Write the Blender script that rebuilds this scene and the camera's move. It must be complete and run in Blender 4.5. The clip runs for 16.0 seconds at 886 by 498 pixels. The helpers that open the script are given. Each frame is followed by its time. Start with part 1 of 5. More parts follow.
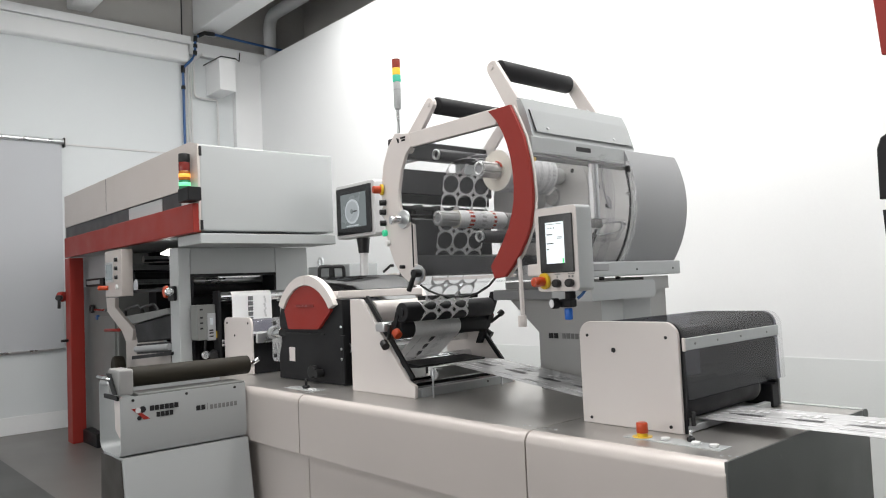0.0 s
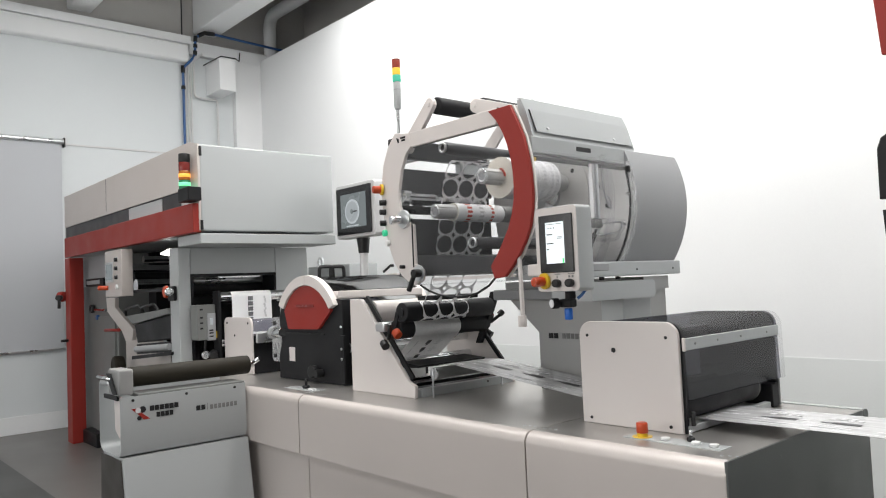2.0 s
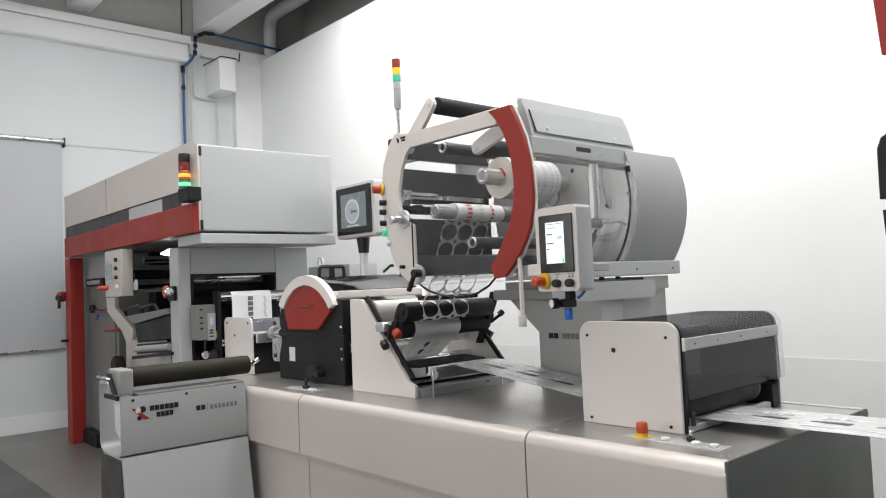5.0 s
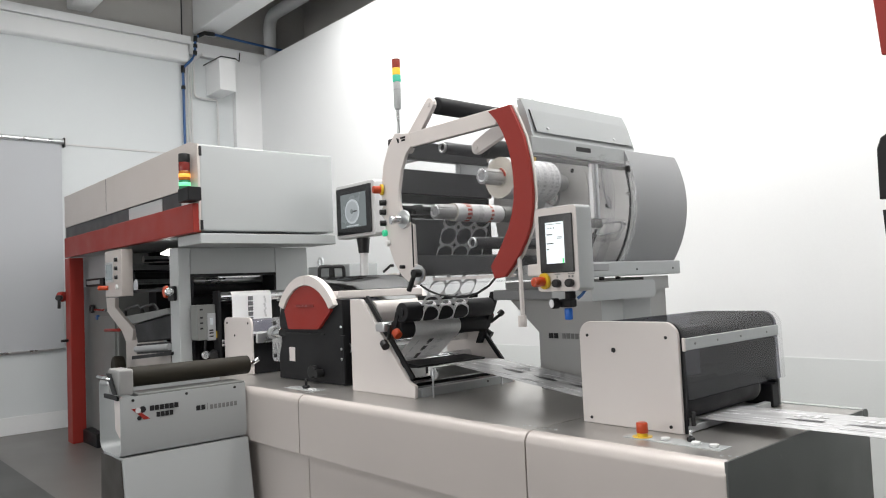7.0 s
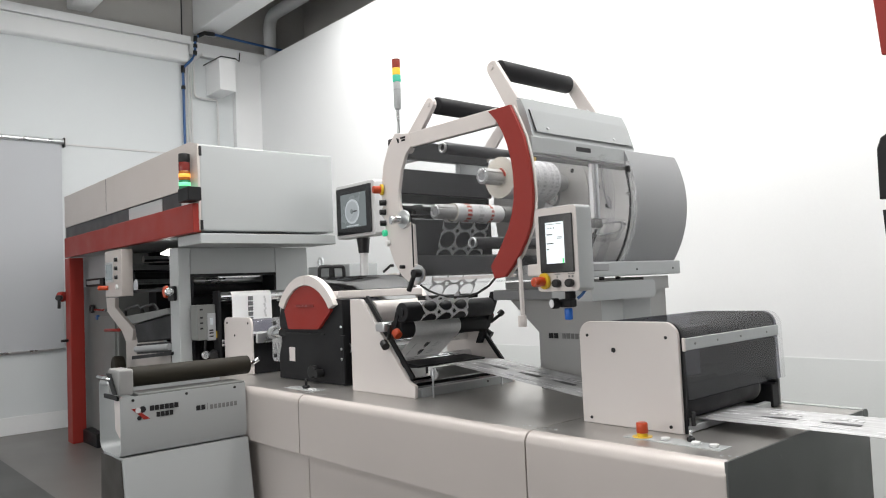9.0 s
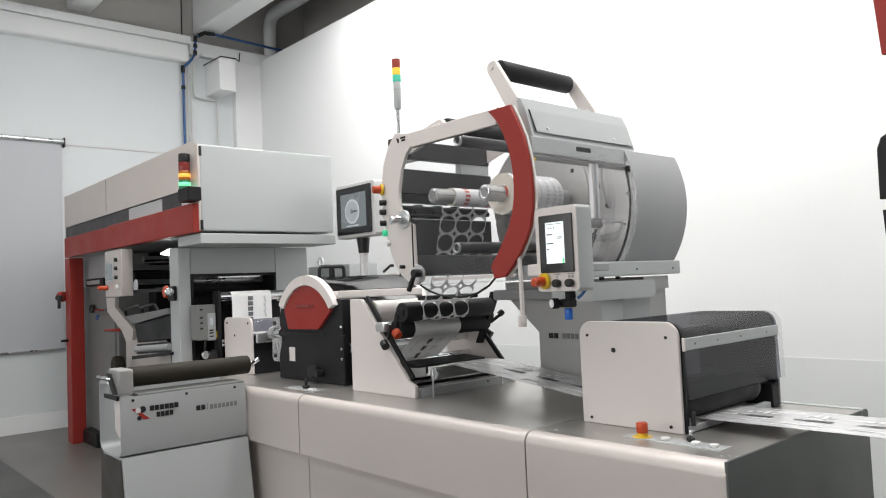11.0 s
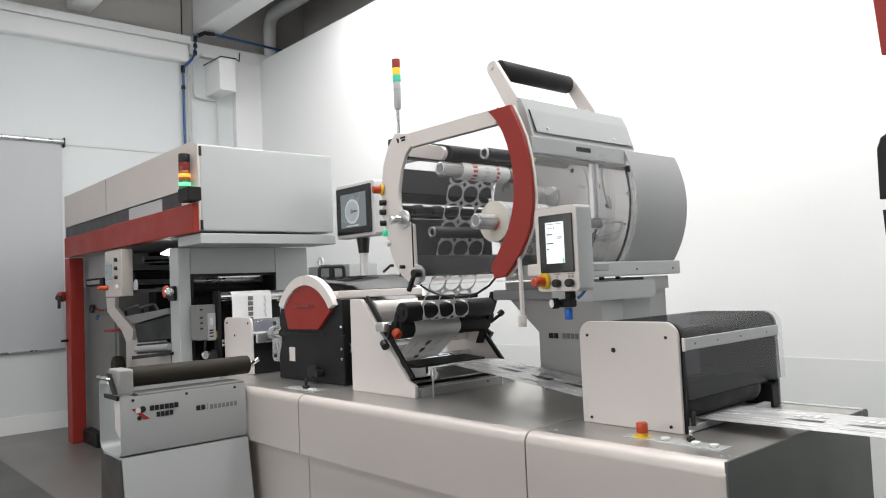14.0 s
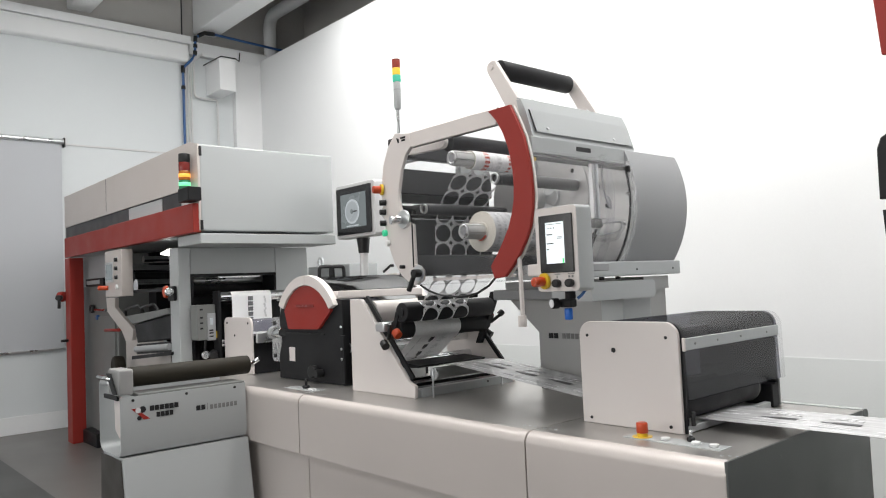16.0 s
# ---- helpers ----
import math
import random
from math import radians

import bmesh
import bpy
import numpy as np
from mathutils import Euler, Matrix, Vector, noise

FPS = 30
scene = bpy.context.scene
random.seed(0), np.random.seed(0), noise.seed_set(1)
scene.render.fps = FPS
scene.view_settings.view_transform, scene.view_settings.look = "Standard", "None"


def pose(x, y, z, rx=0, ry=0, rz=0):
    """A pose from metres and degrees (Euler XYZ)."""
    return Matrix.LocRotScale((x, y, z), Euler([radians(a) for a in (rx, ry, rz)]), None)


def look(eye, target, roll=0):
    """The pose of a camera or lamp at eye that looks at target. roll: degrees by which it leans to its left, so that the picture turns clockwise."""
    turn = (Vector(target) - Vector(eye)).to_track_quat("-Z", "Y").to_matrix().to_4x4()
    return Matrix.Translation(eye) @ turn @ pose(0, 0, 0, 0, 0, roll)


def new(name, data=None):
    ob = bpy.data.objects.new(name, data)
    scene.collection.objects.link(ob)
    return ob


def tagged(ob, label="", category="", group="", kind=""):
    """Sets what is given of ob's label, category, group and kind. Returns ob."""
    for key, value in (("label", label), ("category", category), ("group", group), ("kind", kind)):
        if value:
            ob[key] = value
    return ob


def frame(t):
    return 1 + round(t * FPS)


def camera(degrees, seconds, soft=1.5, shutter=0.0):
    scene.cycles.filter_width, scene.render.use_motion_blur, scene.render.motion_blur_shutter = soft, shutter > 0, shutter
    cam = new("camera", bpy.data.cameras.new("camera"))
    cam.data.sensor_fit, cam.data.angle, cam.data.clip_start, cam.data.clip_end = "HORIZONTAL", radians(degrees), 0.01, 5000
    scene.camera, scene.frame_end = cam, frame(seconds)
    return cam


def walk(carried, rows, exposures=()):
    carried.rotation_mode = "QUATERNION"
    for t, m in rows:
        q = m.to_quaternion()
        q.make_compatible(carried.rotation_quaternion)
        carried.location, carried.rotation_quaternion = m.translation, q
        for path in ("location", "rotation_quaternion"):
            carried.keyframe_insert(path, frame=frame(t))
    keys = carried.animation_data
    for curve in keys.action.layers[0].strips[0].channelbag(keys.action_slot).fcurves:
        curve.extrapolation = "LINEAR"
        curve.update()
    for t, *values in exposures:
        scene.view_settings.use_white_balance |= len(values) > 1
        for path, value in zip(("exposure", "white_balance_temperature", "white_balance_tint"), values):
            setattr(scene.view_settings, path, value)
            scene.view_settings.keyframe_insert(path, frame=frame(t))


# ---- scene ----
# camera: it stands still
EYE = Vector((0.0, 0.0, 1.472))
YAW, PITCH, ROLL = 48.475, 2.7576, -2.4922
_y, _p = radians(YAW), radians(PITCH)
FORWARD = Vector((-math.sin(_y) * math.cos(_p), math.cos(_y) * math.cos(_p), math.sin(_p)))
cam = camera(61.69, 16.0, soft=1.1, shutter=0.5)
STAND = look(EYE, EYE + FORWARD, ROLL)
walk(cam, [(0.0, STAND), (16.0, STAND)], [(0.0, 0.0), (16.0, 0.0)])

# ---- light: unseen ceiling panels, added fill lights, and faint daylight ----
world = bpy.data.worlds.new("world")
scene.world = world
world.use_nodes = True
sky = world.node_tree.nodes.new("ShaderNodeTexSky")
sky.sky_type, sky.sun_disc = "NISHITA", False
sky.sun_elevation, sky.sun_rotation = radians(35), radians(200)
world.node_tree.links.new(sky.outputs[0], world.node_tree.nodes["Background"].inputs[0])
world.node_tree.nodes["Background"].inputs[1].default_value = 0.08


def area(name, place, target, sx, sy, power, colour=(1, 1, 1)):
    d = bpy.data.lights.new(name, "AREA")
    d.shape, d.size, d.size_y, d.energy, d.color = "RECTANGLE", sx, sy, power, colour
    ob = new(name, d)
    ob.matrix_world = look(place, target)
    return ob


LIGHT = 1.0
WARM = (1.0, 0.985, 0.96)
area("unseen_ceiling_light", (-2.75, 3.6, 4.95), (-2.75, 3.75, 0.0), 7.0, 0.5, 196 * LIGHT, WARM)
area("unseen_ceiling_light", (-3.2, 1.6, 4.93), (-3.2, 1.65, 0.0), 7.6, 1.7, 184 * LIGHT, WARM)
area("unseen_ceiling_light", (-2.6, -2.0, 4.95), (-2.6, -1.4, 0.0), 8.0, 0.5, 80 * LIGHT, WARM)
# two more lamps out of view, added to brighten the partition's left end
area("unseen_ceiling_light", (-7.0, 2.3, 4.95), (-7.0, 3.0, 0.0), 3.6, 0.4, 10 * LIGHT, WARM)
area("unseen_ceiling_light", (-5.6, 4.45, 4.94), (-5.6, 4.6, 0.0), 3.4, 0.25, 48 * LIGHT, WARM)
# front fill light as daylight, in unseen windows added to the south wall
for wx, power in ((-6.0, 64), (-2.5, 64), (1.0, 30)):
    area("window_daylight", (wx, -4.93, 2.3), (wx, 0.0, 1.9), 2.4, 1.8, power * LIGHT, (1.0, 0.99, 0.98))

# ---- materials ----


def mat(name, colour, rough=0.5, metal=0.0, vary=0.06, scale=6.0, bump=0.0, fine=180.0, rough_vary=0.08, coat=0.0, emit=None, power=0.0, stretch=None, spec=0.5):
    m = bpy.data.materials.new(name)
    m.use_nodes = True
    n, l = m.node_tree.nodes, m.node_tree.links
    b = n["Principled BSDF"]
    b.inputs["Metallic"].default_value = metal
    b.inputs["Coat Weight"].default_value = coat
    b.inputs["Coat Roughness"].default_value = 0.12
    b.inputs["Specular IOR Level"].default_value = spec
    tc = n.new("ShaderNodeTexCoord")
    vec = tc.outputs["Object"]
    if stretch:
        mp = n.new("ShaderNodeMapping")
        mp.inputs["Scale"].default_value = stretch
        l.new(vec, mp.inputs["Vector"])
        vec = mp.outputs["Vector"]
    big, small = n.new("ShaderNodeTexNoise"), n.new("ShaderNodeTexNoise")
    big.inputs["Scale"].default_value, small.inputs["Scale"].default_value = scale, fine
    big.inputs["Detail"].default_value, small.inputs["Detail"].default_value = 4.0, 2.0
    for t in (big, small):
        l.new(vec, t.inputs["Vector"])
    add = n.new("ShaderNodeMath")
    add.operation = "ADD"
    l.new(big.outputs[0], add.inputs[0])
    half = n.new("ShaderNodeMath")
    half.operation = "MULTIPLY"
    half.inputs[1].default_value = 0.4
    l.new(small.outputs[0], half.inputs[0])
    l.new(half.outputs[0], add.inputs[1])
    ramp = n.new("ShaderNodeMapRange")
    ramp.inputs["From Min"].default_value, ramp.inputs["From Max"].default_value = 0.35, 1.05
    ramp.inputs["To Min"].default_value, ramp.inputs["To Max"].default_value = 1 - vary, 1 + vary
    l.new(add.outputs[0], ramp.inputs["Value"])
    mul = n.new("ShaderNodeVectorMath")
    mul.operation = "SCALE"
    mul.inputs[0].default_value = colour
    l.new(ramp.outputs[0], mul.inputs["Scale"])
    l.new(mul.outputs[0], b.inputs["Base Color"])
    rr = n.new("ShaderNodeMapRange")
    rr.inputs["From Min"].default_value, rr.inputs["From Max"].default_value = 0.3, 0.7
    rr.inputs["To Min"].default_value, rr.inputs["To Max"].default_value = max(0.02, rough - rough_vary), min(1.0, rough + rough_vary)
    l.new(big.outputs[0], rr.inputs["Value"])
    l.new(rr.outputs[0], b.inputs["Roughness"])
    if bump:
        bp = n.new("ShaderNodeBump")
        bp.inputs["Strength"].default_value, bp.inputs["Distance"].default_value = bump, 0.002
        l.new(small.outputs[0], bp.inputs["Height"])
        l.new(bp.outputs[0], b.inputs["Normal"])
    if emit:
        b.inputs["Emission Color"].default_value = (*emit, 1)
        b.inputs["Emission Strength"].default_value = power
    return m


def clear(name, tint, gloss=0.06, haze=0.04, rough=0.03, haze_colour=(0.8, 0.8, 0.8)):
    """Thin clear plastic: it lets light straight through, with a little gloss and haze."""
    m = bpy.data.materials.new(name)
    m.use_nodes = True
    n, l = m.node_tree.nodes, m.node_tree.links
    n.remove(n["Principled BSDF"])
    tr, gl, df = n.new("ShaderNodeBsdfTransparent"), n.new("ShaderNodeBsdfGlossy"), n.new("ShaderNodeBsdfDiffuse")
    tr.inputs[0].default_value = (*tint, 1)
    gl.inputs["Roughness"].default_value = rough
    df.inputs[0].default_value = (*haze_colour, 1)
    lw = n.new("ShaderNodeLayerWeight")
    lw.inputs[0].default_value = 0.3
    sc = n.new("ShaderNodeMath")
    sc.operation = "MULTIPLY_ADD"
    sc.inputs[1].default_value, sc.inputs[2].default_value = 0.12, gloss
    l.new(lw.outputs["Facing"], sc.inputs[0])
    tex = n.new("ShaderNodeTexNoise")
    tex.inputs["Scale"].default_value = 5.0
    hz = n.new("ShaderNodeMath")
    hz.operation = "MULTIPLY"
    hz.inputs[1].default_value = haze * 2
    l.new(tex.outputs[0], hz.inputs[0])
    a, b = n.new("ShaderNodeMixShader"), n.new("ShaderNodeMixShader")
    l.new(hz.outputs[0], a.inputs[0])
    l.new(tr.outputs[0], a.inputs[1])
    l.new(df.outputs[0], a.inputs[2])
    l.new(sc.outputs[0], b.inputs[0])
    l.new(a.outputs[0], b.inputs[1])
    l.new(gl.outputs[0], b.inputs[2])
    l.new(b.outputs[0], n["Material Output"].inputs[0])
    return m


WALL = mat("white_wall_paint", (0.82, 0.83, 0.835), 0.75, vary=0.025, scale=0.9, bump=0.08, fine=90)
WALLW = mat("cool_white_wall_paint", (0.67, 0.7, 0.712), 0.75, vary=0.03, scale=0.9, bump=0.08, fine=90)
# wall paint darkened to hold the shade low on the partition
LOWSHADE = mat("shade_toned_wall_paint", (0.75, 0.772, 0.768), 0.6, vary=0.03, scale=0.9, bump=0.06, fine=90)
CONC = mat("grey_ceiling_paint", (0.5, 0.49, 0.475), 0.85, vary=0.08, scale=1.5, bump=0.1)
FLOOR = mat("grey_epoxy_floor", (0.15, 0.142, 0.135), 0.36, vary=0.05, scale=1.3, fine=240, rough_vary=0.04)
FLOORD = mat("dark_grey_floor_coating", (0.06, 0.06, 0.058), 0.4, vary=0.06, scale=1.3, fine=240, rough_vary=0.04)
PANEL = mat("warm_grey_powder_coat", (0.56, 0.51, 0.48), 0.38, metal=0.12, spec=0.9, vary=0.02, scale=3, bump=0.06, fine=500)
PLATE = mat("off_white_powder_coat", (0.68, 0.632, 0.61), 0.4, vary=0.02, scale=3, bump=0.06, fine=500)
LIGHTG = mat("light_grey_powder_coat", (0.44, 0.458, 0.463), 0.4, metal=0.15, vary=0.02, scale=3, bump=0.06, fine=500)
MIDG = mat("mid_grey_powder_coat", (0.34, 0.345, 0.355), 0.42, vary=0.03, scale=3, bump=0.06, fine=500)
STEEL = mat("brushed_dark_steel", (0.5, 0.482, 0.462), 0.33, metal=0.85, vary=0.015, scale=5, fine=160, rough_vary=0.03)
STEELC = mat("brushed_column_steel", (0.36, 0.36, 0.355), 0.42, metal=0.5, vary=0.03, scale=5, fine=150, rough_vary=0.04)
ALU = mat("anodised_aluminium", (0.66, 0.67, 0.68), 0.3, metal=0.9, vary=0.04, scale=8, fine=140)
SHAFT = mat("satin_shaft_aluminium", (0.62, 0.62, 0.62), 0.4, metal=0.6, vary=0.08, scale=14, fine=200)
CHROME = mat("polished_chrome", (0.78, 0.79, 0.8), 0.14, metal=1.0, vary=0.02, scale=8)
RED = mat("red_powder_coat", (0.28, 0.027, 0.02), 0.5, spec=0.3, vary=0.04, scale=4, bump=0.05, fine=500)
BLACK = mat("black_plastic", (0.012, 0.012, 0.013), 0.42, vary=0.1, scale=10, bump=0.04, spec=0.35)
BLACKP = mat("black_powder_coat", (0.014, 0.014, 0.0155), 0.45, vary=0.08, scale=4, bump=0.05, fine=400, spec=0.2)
RUBBER = mat("black_rubber_sleeve", (0.016, 0.016, 0.018), 0.55, spec=0.25, vary=0.12, scale=12, bump=0.1, fine=300)
RUBBERB = mat("olive_grey_rubber_sleeve", (0.026, 0.023, 0.017), 0.6, spec=0.18, vary=0.2, scale=9, bump=0.08, fine=300)
TUBE = mat("dark_grey_roller", (0.05, 0.05, 0.054), 0.4, spec=0.4, vary=0.06, scale=8)
PAPER = mat("white_paper", (0.93, 0.93, 0.94), 0.45, vary=0.03, scale=10, coat=0.1, spec=0.5)
WEBP = mat("printed_running_paper", (0.64, 0.64, 0.65), 0.22, spec=0.8, vary=0.22, scale=9, fine=60, stretch=(0.7, 5.0, 1.0))
FILM = mat("white_label_film", (0.72, 0.72, 0.73), 0.32, vary=0.05, scale=14)
CREAM = mat("roll_side_paper", (0.78, 0.74, 0.66), 0.7, vary=0.06, scale=40, fine=400)
INK = mat("grey_printing_ink", (0.06, 0.06, 0.065), 0.5, vary=0.5, scale=60, fine=300)
INKS = mat("soft_grey_printing_ink", (0.5, 0.5, 0.52), 0.5, vary=0.4, scale=60, fine=300)
INKM = mat("mottled_grey_ink", (0.16, 0.16, 0.17), 0.5, vary=0.6, scale=90, fine=300)
INKL = mat("pale_grey_printing_ink", (0.66, 0.66, 0.67), 0.5, vary=0.3, scale=60, fine=300)
INKR = mat("red_printing_ink", (0.55, 0.07, 0.04), 0.5, vary=0.2, scale=60, fine=300)
ORANGE = mat("orange_red_button", (0.5, 0.06, 0.015), 0.35, vary=0.04)
YELLOW = mat("yellow_button_collar", (0.75, 0.5, 0.03), 0.4, vary=0.04)
GREENB = mat("green_lit_button", (0.03, 0.4, 0.2), 0.3, emit=(0.05, 0.8, 0.4), power=0.35)
# white buttons are unlit; the material adds a very faint glow
WHITEB = mat("white_button_faint_glow", (0.75, 0.75, 0.74), 0.35, emit=(1, 1, 1), power=0.02)
BLUE = mat("blue_air_pipe", (0.03, 0.10, 0.27), 0.4, vary=0.05)
BLUEC = mat("blue_filter_cup", (0.01, 0.12, 0.5), 0.35, vary=0.05)
GREYPIPE = mat("grey_conduit", (0.62, 0.62, 0.62), 0.5, vary=0.04)
BLIND = mat("grey_blind_fabric", (0.5, 0.515, 0.54), 0.8, vary=0.02, scale=2, bump=0.1, fine=600)
LOGOG = mat("dark_grey_lettering", (0.02, 0.02, 0.022), 0.6, spec=0.2)
LOGOL = mat("thin_grey_lettering", (0.2, 0.2, 0.2), 0.6)
SCREENW = mat("lit_white_screen", (0.1, 0.1, 0.1), 0.3, emit=(0.92, 0.98, 1.0), power=1.0)
SCREENB = mat("lit_grey_screen", (0.05, 0.05, 0.05), 0.25, emit=(0.2, 0.24, 0.25), power=0.6)
SCREENM = mat("lit_dial_face", (0.08, 0.08, 0.08), 0.3, emit=(0.42, 0.47, 0.5), power=0.6)
SCREENL = mat("lit_pale_dial", (0.1, 0.1, 0.1), 0.3, emit=(0.62, 0.68, 0.72), power=0.6)
SCREEND = mat("dark_screen_marks", (0.02, 0.02, 0.02), 0.3)
SCREENG = mat("lit_green_mark", (0.02, 0.2, 0.05), 0.3, emit=(0.1, 0.8, 0.25), power=0.8)
BEZEL = mat("black_glass_bezel", (0.012, 0.012, 0.014), 0.15, vary=0.02)
LAMPR = mat("red_lens", (0.33, 0.045, 0.025), 0.25, vary=0.03)
LAMPRD = mat("dark_red_lens", (0.20, 0.02, 0.015), 0.25, vary=0.03)
LAMPO = mat("amber_lit_lens", (0.5, 0.2, 0.02), 0.25, emit=(1.0, 0.42, 0.07), power=1.3)
LAMPOY = mat("yellow_lit_lens", (0.6, 0.4, 0.05), 0.25, emit=(1.0, 0.55, 0.05), power=0.55)
LAMPOD = mat("amber_lens", (0.34, 0.1, 0.015), 0.25, emit=(1.0, 0.3, 0.03), power=0.12)
LAMPGD = mat("green_lens", (0.02, 0.16, 0.07), 0.25, emit=(0.05, 0.7, 0.25), power=0.1)
LAMPG = mat("green_lit_lens", (0.05, 0.35, 0.15), 0.25, emit=(0.25, 1.0, 0.5), power=1.1)
LAMPGP = mat("pale_green_lens", (0.05, 0.35, 0.24), 0.25, emit=(0.12, 0.75, 0.5), power=0.35)
GLOW = mat("lit_work_lamp", (0.8, 0.8, 0.8), 0.3, emit=(1.0, 1.0, 0.96), power=5.0)
DKG = mat("dull_grey_powder_coat", (0.17, 0.175, 0.17), 0.45, vary=0.03, scale=3, bump=0.06, fine=500)
SMOKEG = clear("glossy_smoked_hood", (0.2, 0.2, 0.22), 0.12, 0.02, 0.04, (0.3, 0.3, 0.31))
ENDG = mat("dark_grey_end_panel", (0.13, 0.137, 0.134), 0.34, metal=0.4, vary=0.03, scale=3, fine=300)
CLEAR = clear("clear_polycarbonate", (0.95, 0.95, 0.955), 0.02, 0.015)
CLEARH = clear("hazy_clear_flange", (0.9, 0.9, 0.91), 0.06, 0.28, haze_colour=(0.85, 0.85, 0.86))
CLEARF = clear("clear_front_guard", (0.95, 0.95, 0.955), 0.008, 0.008, haze_colour=(0.6, 0.6, 0.61))
SMOKE = clear("smoked_polycarbonate", (0.55, 0.55, 0.6), 0.03, 0.02, haze_colour=(0.35, 0.35, 0.36))
SMOKEO = clear("glossy_smoked_guard", (0.54, 0.54, 0.58), 0.05, 0.025, 0.06, (0.35, 0.35, 0.36))
ROLLG = mat("glossy_dark_roller", (0.022, 0.022, 0.025), 0.16, vary=0.05, scale=8)
DARKC = mat("dark_grey_inner_panel", (0.045, 0.045, 0.048), 0.45, spec=0.25, vary=0.08, scale=6)


def thin_film(name, colour, through_share=0.45, gloss=0.08, rough=0.25):
    """Thin white film or paper that lets light glow through from behind."""
    m = bpy.data.materials.new(name)
    m.use_nodes = True
    n, l = m.node_tree.nodes, m.node_tree.links
    n.remove(n["Principled BSDF"])
    tex = n.new("ShaderNodeTexNoise")
    tex.inputs["Scale"].default_value = 22.0
    ramp = n.new("ShaderNodeMapRange")
    ramp.inputs["To Min"].default_value, ramp.inputs["To Max"].default_value = 0.85, 1.1
    l.new(tex.outputs[0], ramp.inputs["Value"])
    tone = n.new("ShaderNodeVectorMath")
    tone.operation = "SCALE"
    tone.inputs[0].default_value = colour
    l.new(ramp.outputs[0], tone.inputs["Scale"])
    df, tl, gl = n.new("ShaderNodeBsdfDiffuse"), n.new("ShaderNodeBsdfTranslucent"), n.new("ShaderNodeBsdfGlossy")
    gl.inputs["Roughness"].default_value = rough
    for sh in (df, tl):
        l.new(tone.outputs[0], sh.inputs[0])
    a, b = n.new("ShaderNodeMixShader"), n.new("ShaderNodeMixShader")
    a.inputs[0].default_value, b.inputs[0].default_value = through_share, gloss
    l.new(df.outputs[0], a.inputs[1])
    l.new(tl.outputs[0], a.inputs[2])
    l.new(a.outputs[0], b.inputs[1])
    l.new(gl.outputs[0], b.inputs[2])
    l.new(b.outputs[0], n["Material Output"].inputs[0])
    return m


FILMT = thin_film("white_running_film", (0.95, 0.95, 0.95), 0.5)
MATRIX = thin_film("milky_waste_film", (0.97, 0.97, 0.98), 0.15)
INNER = mat("dull_aluminium_wall", (0.52, 0.515, 0.51), 0.38, metal=0.6, vary=0.16, scale=5, fine=60, rough_vary=0.14)

# ---- mesh helpers ----


def bm_box(x0, x1, y0, y1, z0, z1, bevel=0.0, seg=2):
    bm = bmesh.new()
    bmesh.ops.create_cube(bm, size=1.0)
    for v in bm.verts:
        v.co = Vector(((x0 + x1) / 2 + v.co.x * (x1 - x0), (y0 + y1) / 2 + v.co.y * (y1 - y0), (z0 + z1) / 2 + v.co.z * (z1 - z0)))
    if bevel:
        bmesh.ops.bevel(bm, geom=bm.edges[:], offset=bevel, segments=seg, affect="EDGES", profile=0.5)
        main = sorted(bm.faces, key=lambda f: -f.calc_area())[:6]
        for f in bm.faces:
            f.smooth = True
        for f in main:
            f.smooth = False
    return bm


def bm_rod(a, b, r, seg=24, r2=None, bevel=0.0):
    """A round bar from a to b."""
    a, b = Vector(a), Vector(b)
    bm = bmesh.new()
    bmesh.ops.create_cone(bm, cap_ends=True, segments=seg, radius1=r, radius2=r if r2 is None else r2, depth=(b - a).length)
    if bevel:
        rim = [e for e in bm.edges if len(e.link_faces) == 2 and any(len(f.verts) > 4 for f in e.link_faces)]
        bmesh.ops.bevel(bm, geom=rim, offset=bevel, segments=2, affect="EDGES", profile=0.5)
    for f in bm.faces:
        f.smooth = len(f.verts) <= 4
    bm.transform(Matrix.Translation((a + b) / 2) @ (b - a).to_track_quat("Z", "Y").to_matrix().to_4x4())
    return bm


def bm_tube(a, b, r, inner, seg=28):
    """A hollow tube from a to b."""
    a, b = Vector(a), Vector(b)
    d = (b - a).length
    bm = bmesh.new()
    rings = []
    for rad, z in ((r, 0), (r, d), (inner, d), (inner, 0)):
        rings.append([bm.verts.new((rad * math.cos(2 * math.pi * i / seg), rad * math.sin(2 * math.pi * i / seg), z)) for i in range(seg)])
    for k in range(4):
        p, q = rings[k], rings[(k + 1) % 4]
        for i in range(seg):
            bm.faces.new((p[i], p[(i + 1) % seg], q[(i + 1) % seg], q[i])).smooth = True
    bm.transform(Matrix.Translation(a) @ (b - a).to_track_quat("Z", "Y").to_matrix().to_4x4())
    return bm


